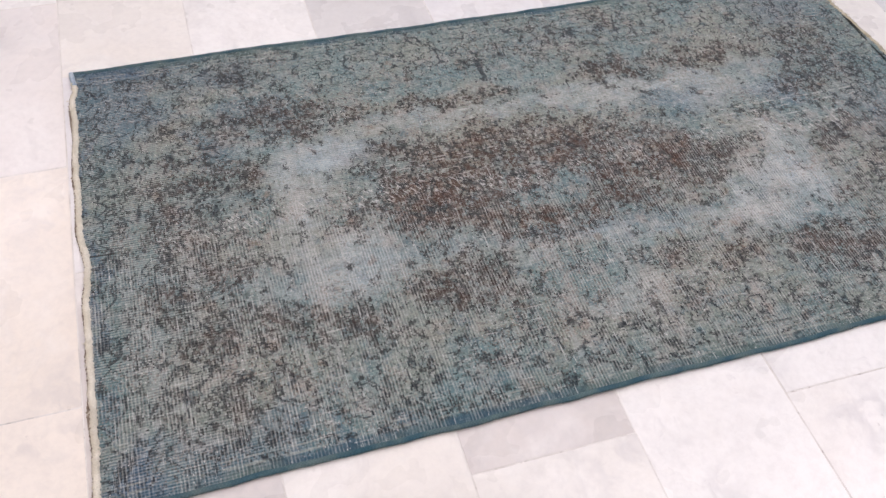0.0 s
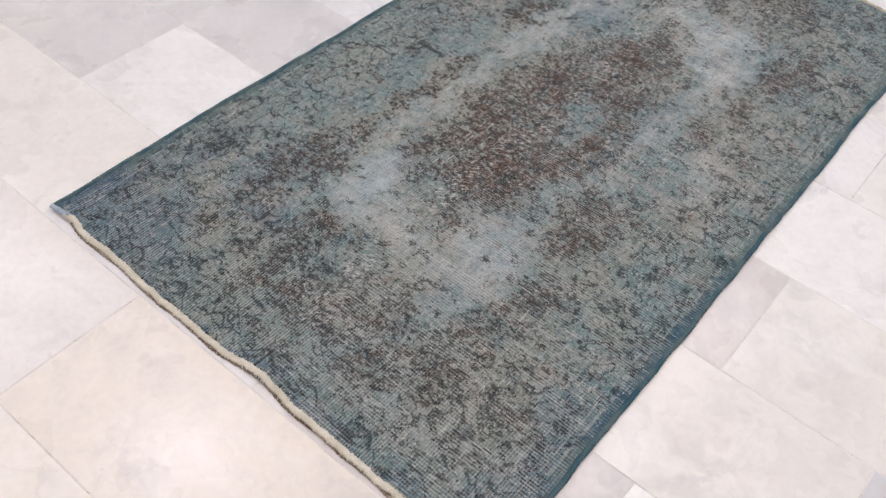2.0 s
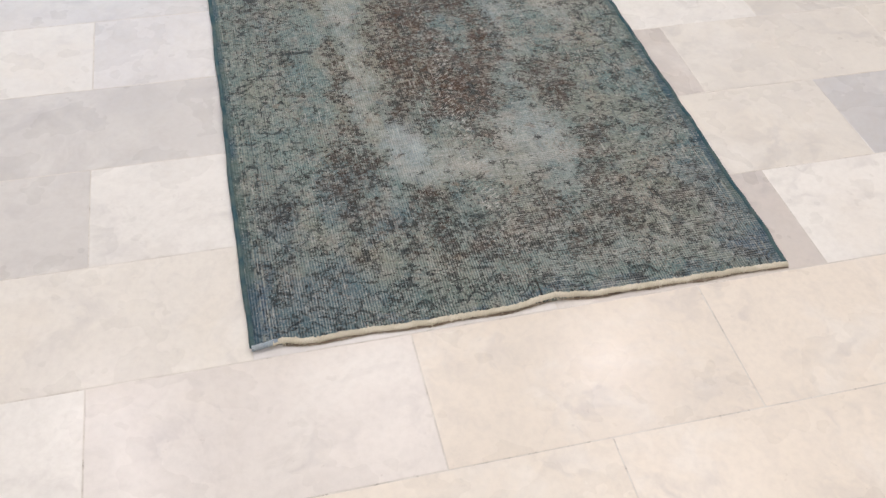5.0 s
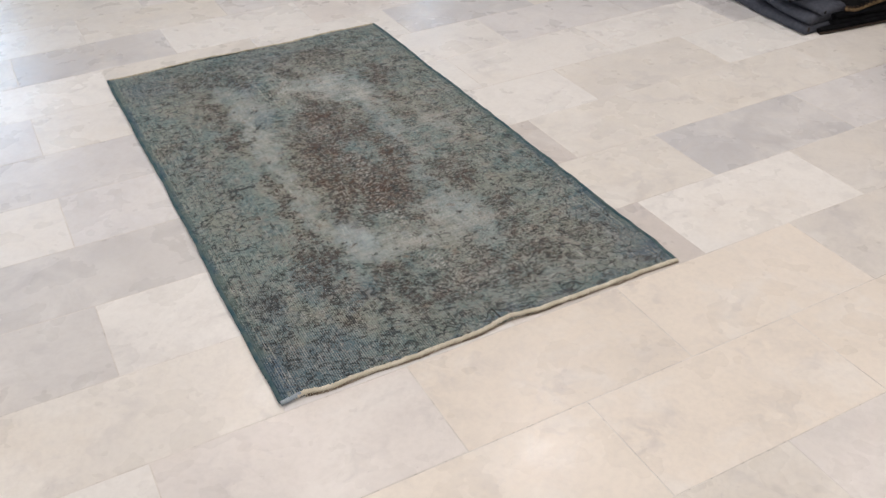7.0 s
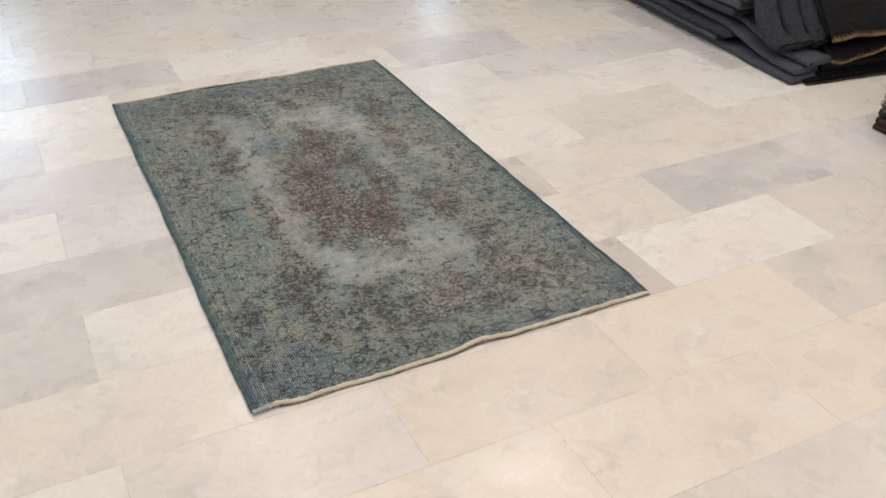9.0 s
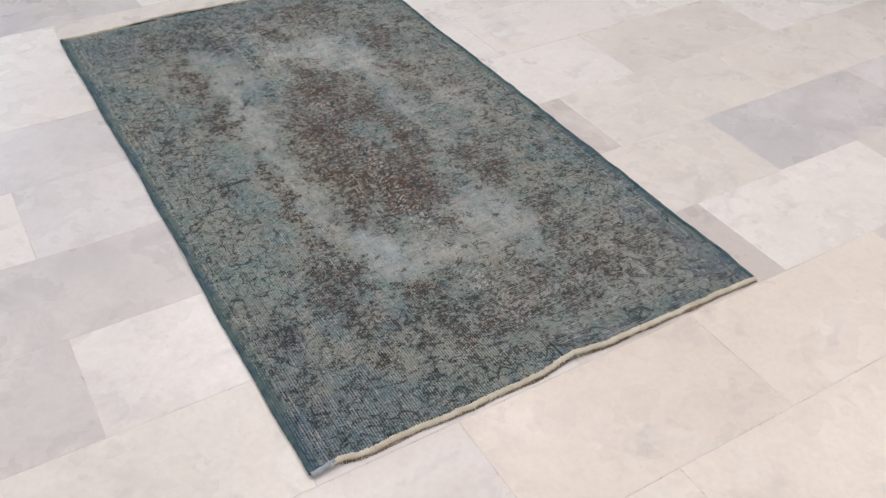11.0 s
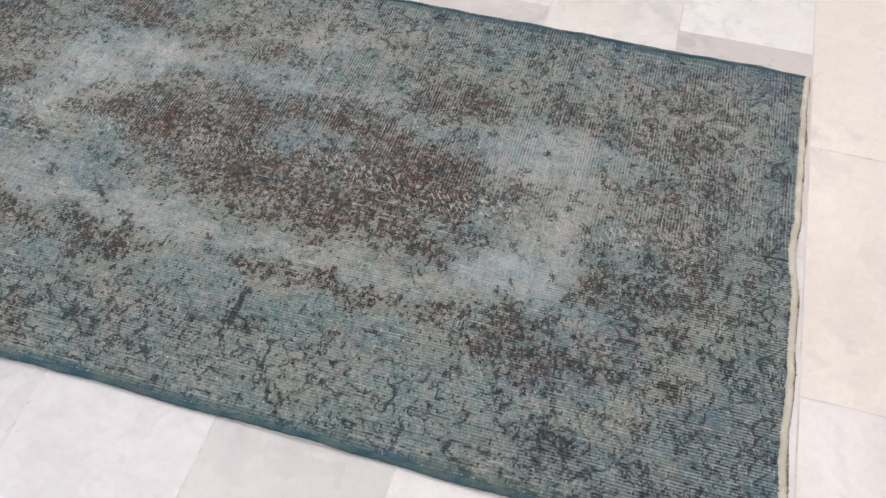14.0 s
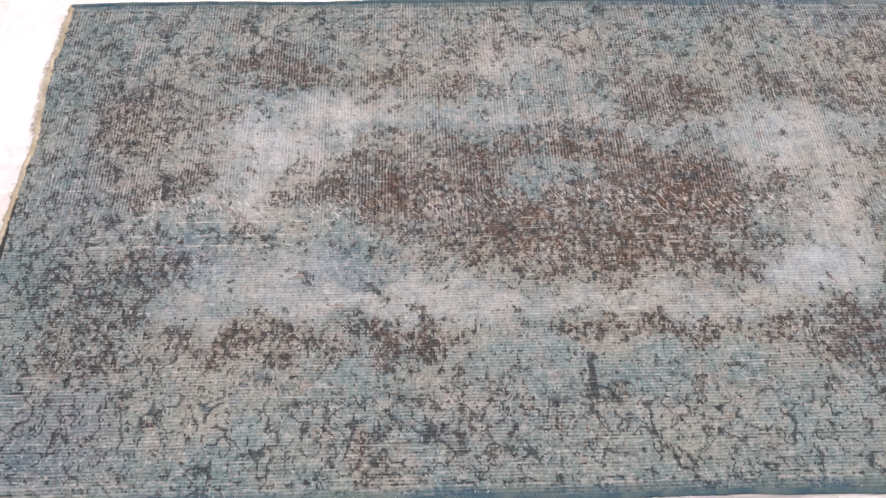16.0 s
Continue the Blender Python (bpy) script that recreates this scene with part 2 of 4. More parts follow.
    blue = union([(1.09, 0.08, 0.05, 0.06, 1.0), (0.03, 0.13, 0.05, 0.13, 1.0), (1.10, 0.42, 0.025, 0.15, 0.6), (0.33, 0.30, 0.06, 0.04, 0.4),
                  (0.45, 1.62, 0.04, 0.08, 0.5), (0.25, 0.42, 0.05, 0.07, 0.4), (0.22, 0.10, 0.06, 0.05, 0.45), (0.5, 0.028, 0.5, 0.012, 0.7), (1.06, 0.25, 0.04, 0.10, 0.4),
                  (0.60, 1.86, 0.10, 0.08, 0.35), (0.43, 1.40, 0.04, 0.10, 0.4), (0.12, 1.82, 0.10, 0.09, 0.45), (0.45, 0.62, 0.04, 0.06, 0.3), (0.10, 0.35, 0.05, 0.10, 0.5), (0.14, 0.11, 0.13, 0.10, 0.55)])
    c = m.mix(both(blue, 0.92), c, (0.024, 0.080, 0.150))
    # bald patches, worn in streaks
    worn = m.f("ADD", both(m.noise(m.scaled(p, (26, 8, 1)), 1.0, 5, 0.7), 0.6), both(cross, 0.4))
    patch = both(pale, m.step(worn, 0.34, 0.60, 0.25, 1.0))
    c = m.mix(both(patch, 0.78), c, m.mix(m.step(m.noise(p, 8, 2), 0.4, 0.6), (0.56, 0.56, 0.55), (0.46, 0.53, 0.565)))
    # brown of the old ground
    browny = m.f("MAXIMUM", m.f("MAXIMUM", both(medal, 0.55), strong), both(dark, 0.55))
    brown = both(browny, m.step(m.noise(k, 40, 4, 0.65), 0.34, 0.60, 0.1, 1.0))
    brown_c = m.mix(m.step(m.noise(k, 21, 3), 0.42, 0.60), (0.168, 0.082, 0.054), (0.200, 0.138, 0.088))
    c = m.mix(both(brown, 0.78), c, brown_c)
    rusty = both(m.step(m.noise(k, 19, 3), 0.62, 0.71), m.step(edge, 0.02, 0.1))
    c = m.mix(both(rusty, 0.5), c, (0.190, 0.110, 0.068))
    # each knot took the dye a little differently
    c = m.mix(m.step(rnd, 0.55, 1.0, 0.0, 0.28), c, (0.060, 0.078, 0.085))
    c = m.mix(m.step(rnd, 0.35, 0.0, 0.0, 0.28), c, (0.46, 0.47, 0.45))
    c = m.mix(both(m.step(hue[2], 0.80, 0.92, 0.0, 0.45), m.step(m.noise(k, 6, 2), 0.40, 0.62, 0.15, 1.0)), c, (0.185, 0.100, 0.065))
    # pile worn to different depths, knot by knot
    wear = m.f("ADD", both(m.noise(m.scaled(k, (58, 96, 1)), 1.0, 3, 0.75), 0.62), both(m.noise(m.scaled(p, (210, 16, 1)), 1.0, 3, 0.6), 0.38))
    c = m.mix(m.step(wear, 0.50, 0.32, 0.0, 0.62), c, m.mix(1.0, c, (0.30, 0.31, 0.32), "MULTIPLY"))
    c = m.mix(m.step(wear, 0.51, 0.66, 0.0, 0.56), c, (0.47, 0.475, 0.45))
    # leftover dark knots: short strokes, mostly crosswise, crowded where the old design was dark
    dens = m.f("ADD", both(m.f("MAXIMUM", strong, both(medal, 0.66)), 1.15), both(dark, 0.88))
    dens = m.f("ADD", dens, both(m.f("SUBTRACT", m.noise(p, 19, 5, 0.7), 0.47), 1.7))
    dens = m.f("SUBTRACT", dens, m.f("ADD", both(pale, 0.70), both(core, 0.2)))
    dens = m.f("MINIMUM", m.f("MAXIMUM", dens, -0.5), 1.2)
    kq = shaken(k, 26, 0.022, 2.0)
    s1 = m.noise(m.scaled(kq, (62, 112, 1)), 1.0, 2.5, 0.65)
    s2 = m.noise(m.scaled(shaken(k, 15, 0.05), (98, 64, 1)), 1.0, 2, 0.6)
    mark = m.f("ADD", m.f("ADD", both(s1, 0.6), both(s2, 0.4)), m.f("ADD", both(dens, 0.105), both(m.f("SUBTRACT", rnd, 0.5), 0.035)))
    knots = m.step(mark, 0.565, 0.625)
    # thin squiggles left of the outlines
    gate = m.f("ADD", m.noise(m.v("ADD", p, (5.1, 2.3, 0)), 24, 3, 0.65), m.f("ADD", both(dens, 0.15), both(m.step(x, 0.45, 0.25), m.step(y, 0.4, 0.6, 0.0, -0.055))))
    for scale, shift, lo in ((36, (0.0, 0.0, 0.0), 0.50), (58, (4.3, 7.7, 0.0), 0.52)):
        ridge_n = m.noise(m.v("ADD", m.scaled(kq, (1, 1.25, 1)), shift), scale, 1.5, 0.5)
        worm = m.step(m.f("ABSOLUTE", m.f("SUBTRACT", ridge_n, 0.5)), 0.048, 0.018)
        knots = m.f("MAXIMUM", knots, both(worm, m.step(gate, lo, lo + 0.09, 0.0, 0.92)))
    reddish = both(m.f("MAXIMUM", m.f("MAXIMUM", strong, medal), both(dark, 0.75)), m.step(m.noise(k, 33, 2), 0.40, 0.58))
    knot_c = m.mix(reddish, (0.016, 0.019, 0.022), (0.052, 0.024, 0.015))
    c = m.mix(both(knots, m.step(hue[1], 0.0, 1.0, 1.0, 0.72)), c, knot_c)
    # thin curling vine outlines in the border
    vq = shaken(k, 12, 0.09, 2.0)
    vn = m.noise(vq, 14.0, 0.6, 0.4)
    vine = m.step(m.f("ABSOLUTE", m.f("SUBTRACT", vn, 0.5)), 0.016, 0.007)
    vn2 = m.noise(m.v("ADD", vq, (3.7, 1.9, 0)), 20.0, 0.6, 0.4)
    vine = m.f("MAXIMUM", vine, m.step(m.f("ABSOLUTE", m.f("SUBTRACT", vn2, 0.5)), 0.018, 0.008))
    vine = both(vine, both(m.step(edge, 0.24, 0.14), m.step(m.noise(p, 22, 3), 0.40, 0.48)))
    hs = m.f("SINE", m.f("ADD", both(x, 2 * math.pi / 0.118), both(m.noise(p, 7, 2), 5.0)))
    hook = m.f("SUBTRACT", y, m.f("ADD", 0.050, both(hs, 0.022)))
    hook = both(m.step(m.f("ABSOLUTE", hook), 0.0045, 0.0020), m.step(hs, -0.5, 0.0))
    vine = m.f("MAXIMUM", vine, both(hook, m.step(m.noise(p, 24, 2), 0.36, 0.48)))
    # a small tree-like sprig standing alone in the worn border
    sx_, sy_ = m.f("SUBTRACT", x, 0.205), m.f("SUBTRACT", y, 0.965)
    stem = both(m.step(m.f("ABSOLUTE", m.f("ADD", sy_, both(m.noise(p, 60, 2), 0.012))), 0.0085, 0.004), m.step(m.f("ABSOLUTE", sx_), 0.050, 0.030))
    bow = m.f("ABSOLUTE", m.f("SUBTRACT", m.v("LENGTH", m.v("MULTIPLY", m.v("SUBTRACT", k, (0.150, 0.965, 0)), (1, 0.8, 0))), 0.036))
    bow = both(m.step(bow, 0.006, 0.002), both(m.step(sx_, -0.06, -0.04), m.step(m.noise(p, 40, 2), 0.4, 0.5)))
    vine = m.f("MAXIMUM", vine, m.f("MAXIMUM", stem, bow))
    c = m.mix(both(vine, m.step(rnd, 0.0, 1.0, 0.95, 0.6)), c, (0.012, 0.019, 0.027))
    # guard stripes near the long sides
    side = m.f("MINIMUM", x, m.f("SUBTRACT", RUG_W - 0.005, x))
    strip = both(m.step(m.f("ADD", side, both(m.f("SUBTRACT", m.noise(p, 30, 3), 0.5), 0.014)), 0.030, 0.014), m.step(m.noise(m.scaled(p, (40, 5, 1)), 1.0, 4, 0.6), 0.30, 0.60, 0.35, 0.8))
    c = m.mix(strip, c, m.mix(m.step(m.noise(p, 3.5, 3), 0.42, 0.58), (0.034, 0.085, 0.125), (0.085, 0.135, 0.130)))
    for at, col in ((0.026, (0.34, 0.36, 0.32)), (0.056, (0.02, 0.03, 0.04)), (0.040, (0.32, 0.34, 0.31)), (0.096, (0.02, 0.03, 0.04))):
        off = m.f("ADD", m.f("SUBTRACT", side, at), both(m.f("SUBTRACT", m.noise(p, 14, 2), 0.5), 0.006))
        stripe = m.step(m.f("ABSOLUTE", off), 0.0030, 0.0012)
        c = m.mix(both(stripe, m.step(m.noise(m.scaled(p, (1, 6, 1)), 6, 4), 0.44, 0.60, 0.0, 0.55)), c, col)
    # bare warps: straight cream ribs running lengthwise
    rx = m.f("MULTIPLY", m.f("ADD", x, both(m.noise(m.scaled(p, (2.5, 1.6, 1)), 1.0, 2), 0.016)), 2 * math.pi / RIB_W)
    rib = m.f("ADD", both(m.f("SINE", rx), 0.5), 0.5)
    ridge = m.step(rib, 0.30, 0.80)
    left = m.step(m.f("ADD", x, both(m.f("SUBTRACT", m.noise(p, 4, 3), 0.5), 0.5)), 0.66, 0.42, 0.12, 0.72)
    near_end = m.step(m.f("ADD", y, both(m.f("SUBTRACT", m.noise(p, 6, 3), 0.5), 0.45)), 0.46, 0.16, 0.0, 0.9)
    bare = m.f("MAXIMUM", left, near_end)
    bare = both(bare, m.step(m.noise(m.scaled(p, (22, 9, 1)), 1.0, 4, 0.7), 0.36, 0.58, 0.30, 1.0))
    bare = both(bare, m.step(m.noise(m.scaled(p, (190, 60, 1)), 1.0, 2), 0.30, 0.55, 0.45, 1.0))
    bare = both(bare, m.f("SUBTRACT", 1.0, both(strip, 0.6)))
    shown = both(bare, m.step(m.f("MAXIMUM", knots, vine), 0.0, 1.0, 1.0, 0.42))
    dyed = c
    c = m.mix(both(m.f("SUBTRACT", 1.0, ridge), both(bare, m.f("ADD", 0.24, both(near_end, both(m.step(x, 0.5, 0.8, 1.0, 0.35), 0.16))))), c, m.mix(1.0, dyed, (0.26, 0.33, 0.36), "MULTIPLY"))
    c = m.mix(both(ridge, both(shown, m.f("ADD", 0.26, both(near_end, both(m.step(x, 0.5, 0.8, 1.0, 0.3), 0.14))))), c, m.mix(0.25, (0.66, 0.655, 0.61), dyed))
    # bare wefts: fine crosswise ribs where the pile has gone between the warps
    ry = m.f("MULTIPLY", m.f("ADD", y, both(m.noise(m.scaled(p, (1.6, 3, 1)), 1.0, 2), 0.012)), 2 * math.pi / 0.0062)
    weft = m.f("ADD", both(m.f("SINE", ry), 0.5), 0.5)
    thin = both(m.step(m.f("ADD", x, both(m.f("SUBTRACT", m.noise(p, 4, 3), 0.5), 0.4)), 0.50, 0.62), m.step(m.noise(m.scaled(p, (9, 22, 1)), 1.0, 4, 0.7), 0.40, 0.60))
    thin = both(thin, m.step(m.noise(m.scaled(p, (60, 190, 1)), 1.0, 2), 0.34, 0.56, 0.3, 1.0))
    c = m.mix(both(both(m.step(weft, 0.75, 0.25), thin), 0.34), c, m.mix(1.0, c, (0.34, 0.36, 0.38), "MULTIPLY"))
    c = m.mix(both(both(m.step(weft, 0.45, 0.9), thin), 0.28), c, (0.58, 0.575, 0.54))
    # pale pulled threads and flecks
    long_t = both(m.step(m.noise(m.scaled(p, (260, 14, 1)), 1.0, 2), 0.64, 0.70), m.step(m.noise(p, 6, 2), 0.40, 0.56))
    for at, lo, hi in ((0.470, 0.60, 0.92), (0.480, 0.66, 0.80), (0.488, 0.62, 0.88), (0.53, 1.30, 1.7), (0.50, 1.3, 1.85), (0.478, 1.4, 1.9)):
        long_t = m.f("MAXIMUM", long_t, both(line(at, 0.0026, lo, hi), m.step(m.noise(m.scaled(p, (70, 34, 1)), 1.0, 2), 0.47, 0.58)))
    c = m.mix(both(long_t, 0.42), c, (0.62, 0.61, 0.58))
    cross_t = both(m.step(m.noise(m.scaled(p, (16, 300, 1)), 1.0, 2), 0.62, 0.70), both(m.step(x, 0.4, 0.6), m.step(m.noise(p, 5.3, 2), 0.40, 0.55)))
    c = m.mix(both(cross_t, 0.6), c, (0.54, 0.56, 0.54))
    fleck = both(m.step(m.noise(m.scaled(p, (150, 190, 1)), 1.0, 2, 0.6), 0.64, 0.69), m.step(m.noise(p, 8, 3), 0.42, 0.58, 0.2, 1.0))
    c = m.mix(both(fleck, 0.7), c, (0.60, 0.60, 0.58))
    # the white crease along the middle: small slanting scratches
    bend = m.f("ADD", 0.562, m.f("ADD", both(m.f("SINE", both(y, 8.0)), 0.012), both(m.f("SUBTRACT", m.noise(p, 5, 3), 0.5), 0.07)))
    near_c = both(m.step(m.f("ABSOLUTE", m.f("SUBTRACT", x, bend)), 0.050, 0.006), m.step(m.noise(p, 9, 3), 0.38, 0.54))
    comb = m.t.nodes.new("ShaderNodeCombineXYZ")
    m.put(comb.inputs[0], m.f("ADD", x, both(y, 0.7)))
    m.put(comb.inputs[1], m.f("SUBTRACT", y, both(x, 0.7)))
    slant = m.noise(m.scaled(comb.outputs[0], (52, 150, 1)), 1.0, 2, 0.6)
    crease = both(near_c, both(m.step(slant, 0.565, 0.63), both(m.step(y, 0.05, 0.25), m.step(y, 1.9, 1.7))))
    c = m.mix(both(crease, 0.58), c, (0.66, 0.65, 0.63))
    # a short tear in from the end
    c = m.mix(both(line(0.580, 0.0026, 0.0, 0.100), 0.9), c, (0.02, 0.016, 0.015))
    grain = m.noise(p, 420, 2)
    c = m.mix(m.step(grain, 0.35, 0.7, 0.0, 0.25), c, m.mix(1.0, c, (0.35, 0.35, 0.35), "MULTIPLY"))
    m.b.inputs["Sheen Weight"].default_value = 0.12
    m.b.inputs["Specular IOR Level"].default_value = 0.2
    return m.done(c)


def wool(name, a, b, rough=0.92, scale=30.0, weave=0.004, dust=None):
    """Plain dyed wool or cotton with a fine weave."""
    m = Mat(name, rough)
    n = m.noise(m.co, scale, 4, 0.6)
    c = m.mix(m.step(n, 0.35, 0.68), a, b)
    if dust:
        c = m.mix(m.step(m.noise(m.co, 9, 4), 0.45, 0.75, 0.0, 0.5), c, dust)
    x, y, z = m.xyz(m.co)
    k = 2 * math.pi / weave
    w = m.f("MULTIPLY", m.f("SINE", m.f("MULTIPLY", m.f("ADD", x, z), k)), m.f("SINE", m.f("MULTIPLY", y, k)))
    c = m.mix(m.step(w, -0.6, 0.8, 0.0, 0.25), c, tuple(v * 0.45 for v in a))
    m.b.inputs["Specular IOR Level"].default_value = 0.15
    m.bump(m.f("ADD", w, m.f("MULTIPLY", m.noise(m.co, 260, 2), 2.0)), 0.5, 0.0012)
    return m.done(c)


M_TILE, M_GROUT = marble_tile(), grout()
M_PILE = overdyed_pile()
M_SELV = wool("selvedge_wool", (0.040, 0.098, 0.128), (0.11, 0.165, 0.170), weave=0.006, scale=22, dust=(0.17, 0.20, 0.185))
M_CREAM = wool("cream_cotton", (0.64, 0.60, 0.49), (0.78, 0.74, 0.64), weave=0.005, dust=(0.50, 0.46, 0.38))
# brown that paints the shadow gap below the rolled end
M_GAP_SHADE = wool("gap_shade_brown", (0.20, 0.155, 0.12), (0.42, 0.36, 0.29), weave=0.005)
M_OAT = wool("oat_cotton", (0.40, 0.36, 0.26), (0.60, 0.55, 0.43), weave=0.005, dust=(0.24, 0.27, 0.23))
M_PALEBLUE = wool("dye_stained_cotton", (0.30, 0.38, 0.47), (0.45, 0.52, 0.58), weave=0.005)
M_DARK = wool("charcoal_dyed_wool", (0.009, 0.0095, 0.011), (0.015, 0.016, 0.018), weave=0.005, dust=(0.022, 0.023, 0.026))
M_DARK2 = wool("blue_black_dyed_wool_and_shade", (0.004, 0.005, 0.007), (0.009, 0.010, 0.013), weave=0.005, dust=(0.014, 0.015, 0.019))
M_SLATE = wool("slate_dyed_wool", (0.068, 0.075, 0.098), (0.095, 0.106, 0.138), weave=0.003, scale=70, dust=(0.115, 0.128, 0.162))
M_SLATE2 = wool("dark_slate_dyed_wool", (0.036, 0.040, 0.051), (0.052, 0.058, 0.073), weave=0.003, scale=70, dust=(0.068, 0.075, 0.092))
M_TAN = wool("tan_backing_cotton", (0.135, 0.092, 0.052), (0.24, 0.17, 0.10), weave=0.006)
M_BROWN = wool("brown_wool", (0.040, 0.030, 0.025), (0.075, 0.058, 0.045), weave=0.005)
M_OLIVE = wool("dark_olive_wool", (0.022, 0.026, 0.022), (0.045, 0.050, 0.038), weave=0.005)
M_RUST = wool("rust_wool", (0.085, 0.050, 0.042), (0.17, 0.11, 0.085), weave=0.006)
M_NAVY = wool("navy_wool", (0.018, 0.024, 0.040), (0.042, 0.050, 0.072), weave=0.005)
M_WALL = paint("cream_wall_paint", (0.74, 0.70, 0.63))
M_CEIL = paint("white_ceiling_paint", (0.82, 0.81, 0.79))
M_FRAME = paint("white_window_paint", (0.78, 0.78, 0.76), 0.4)


def glowing(name, rgb, strength):
    m = Mat(name, 0.4)
    m.b.inputs["Emission Color"].default_value = (*rgb, 1)
    m.b.inputs["Emission Strength"].default_value = strength
    return m.done((0.8, 0.8, 0.8))


M_GLOW = glowing("lamp_glass", WARM, 6.0)
M_GLASS = Mat("window_glass", 0.02).m
M_GLASS.node_tree.nodes["Principled BSDF"].inputs["Transmission Weight"].default_value = 1.0


# ---- builders ----
def part(name, bm, material, parent=None, label=""):
    """Links a bmesh as one mesh object, under parent if there is one."""
    me = bpy.data.meshes.new(name)
    bm.normal_update()
    bm.to_mesh(me)
    bm.free()
    me.materials.append(material)
    ob = new(name, me)
    if parent is not None:
        ob.parent = parent
    return tagged(ob, label)


def smooth(ob):
    for f in ob.data.polygons:
        f.use_smooth = True
    return ob


def box(x0, x1, y0, y1, z0, z1, bevel=0.0, bm=None):
    bm = bm or bmesh.new()
    made = bmesh.ops.create_cube(bm, size=1.0)["verts"]
    for v in made:
        v.co = Vector(((x0 + x1) / 2 + v.co.x * (x1 - x0), (y0 + y1) / 2 + v.co.y * (y1 - y0), (z0 + z1) / 2 + v.co.z * (z1 - z0)))
    if bevel:
        bmesh.ops.bevel(bm, geom=list({e for v in made for e in v.link_edges}), offset=bevel, segments=2, affect="EDGES")
    return bm


def sweep(rings, closed=True, caps=True):
    """A skin over rings of points, one after another."""
    bm = bmesh.new()
    rows = [[bm.verts.new(p) for p in ring] for ring in rings]
    n = len(rows[0])
    for a, b in zip(rows, rows[1:]):
        for i in range(n if closed else n - 1):
            bm.faces.new((a[i], a[(i + 1) % n], b[(i + 1) % n], b[i]))
    if caps and closed:
        bm.faces.new(list(reversed(rows[0])))
        bm.faces.new(rows[-1])
    bmesh.ops.recalc_face_normals(bm, faces=bm.faces[:])
    return bm


def wave(s, seed, amp, size=0.25):
    return amp * noise.noise(Vector((s / size, seed * 7.31, seed * 1.7)))


# ---- room ----
def wall(name, x0, x1, y0, y1, holes=()):
    """A wall with openings (along x) through it; one mesh of blocks round the holes."""
    bm, at = bmesh.new(), x0
    for hx0, hx1, hz0, hz1 in sorted(holes):
        box(at, hx0, y0, y1, 0, CEIL, bm=bm)
        box(hx0, hx1, y0, y1, 0, hz0, bm=bm)
        box(hx0, hx1, y0, y1, hz1, CEIL, bm=bm)
        at = hx1
    box(at, x1, y0, y1, 0, CEIL, bm=bm)
    return tagged(part(name, bm, M_WALL), "plain cream painted shop wall", "wall", kind="structure")


wall("wall_north", WEST, EAST, NORTH, NORTH + 0.2, WINDOWS)
wall("wall_south", WEST, EAST, SOUTH - 0.2, SOUTH)
wall("wall_west", WEST - 0.2, WEST, SOUTH - 0.2, NORTH + 0.2)
wall("wall_east", EAST, EAST + 0.2, SOUTH - 0.2, NORTH + 0.2)
tagged(part("ceiling", box(WEST - 0.2, EAST + 0.2, SOUTH - 0.2, NORTH + 0.2, CEIL, CEIL + 0.15), M_CEIL), "plain white painted ceiling", "ceiling", kind="structure")
for i, (wx0, wx1, wz0, wz1) in enumerate(WINDOWS):
    win = tagged(new(f"window_{i + 1}"), "white framed shop window letting in daylight", "window", kind="structure")
    bm = bmesh.new()
    for a in ((wx0, wx0 + 0.045, wz0, wz1), (wx1 - 0.045, wx1, wz0, wz1), (wx0 + 0.045, wx1 - 0.045, wz0, wz0 + 0.05), (wx0 + 0.045, wx1 - 0.045, wz1 - 0.05, wz1)):
        box(a[0], a[1], NORTH + 0.07, NORTH + 0.13, a[2], a[3], bm=bm)
    part("window_frame", bm, M_FRAME, win)
    pane = part("pane", box(wx0 + 0.045, wx1 - 0.045, NORTH + 0.135, NORTH + 0.141, wz0 + 0.05, wz1 - 0.05), M_GLASS, win)
    pane.visible_shadow = False

# ---- ceiling downlights ----
lamp = tagged(new("ceiling_downlight"), "round white recessed ceiling downlight glowing warm", "ceiling light", "ceiling downlights")
rings = [[(r * math.cos(a), r * math.sin(a), z) for a in (2 * math.pi * k / 24 for k in range(24))]
         for r, z in ((0.070, 0.0), (0.095, 0.0), (0.092, -0.008), (0.073, -0.010), (0.070, 0.0))]
smooth(part("ring", sweep(rings, caps=False), M_FRAME, lamp))
bm = bmesh.new()
bmesh.ops.create_circle(bm, cap_ends=True, segments=24, radius=0.070)
part("lens", bm, M_GLOW, lamp, "glowing frosted lens").location.z = -0.004
lamp.location = (*LAMPS[0], CEIL)
for lx, ly in LAMPS[1:]:
    copy_thing(lamp, pose(lx, ly, CEIL))


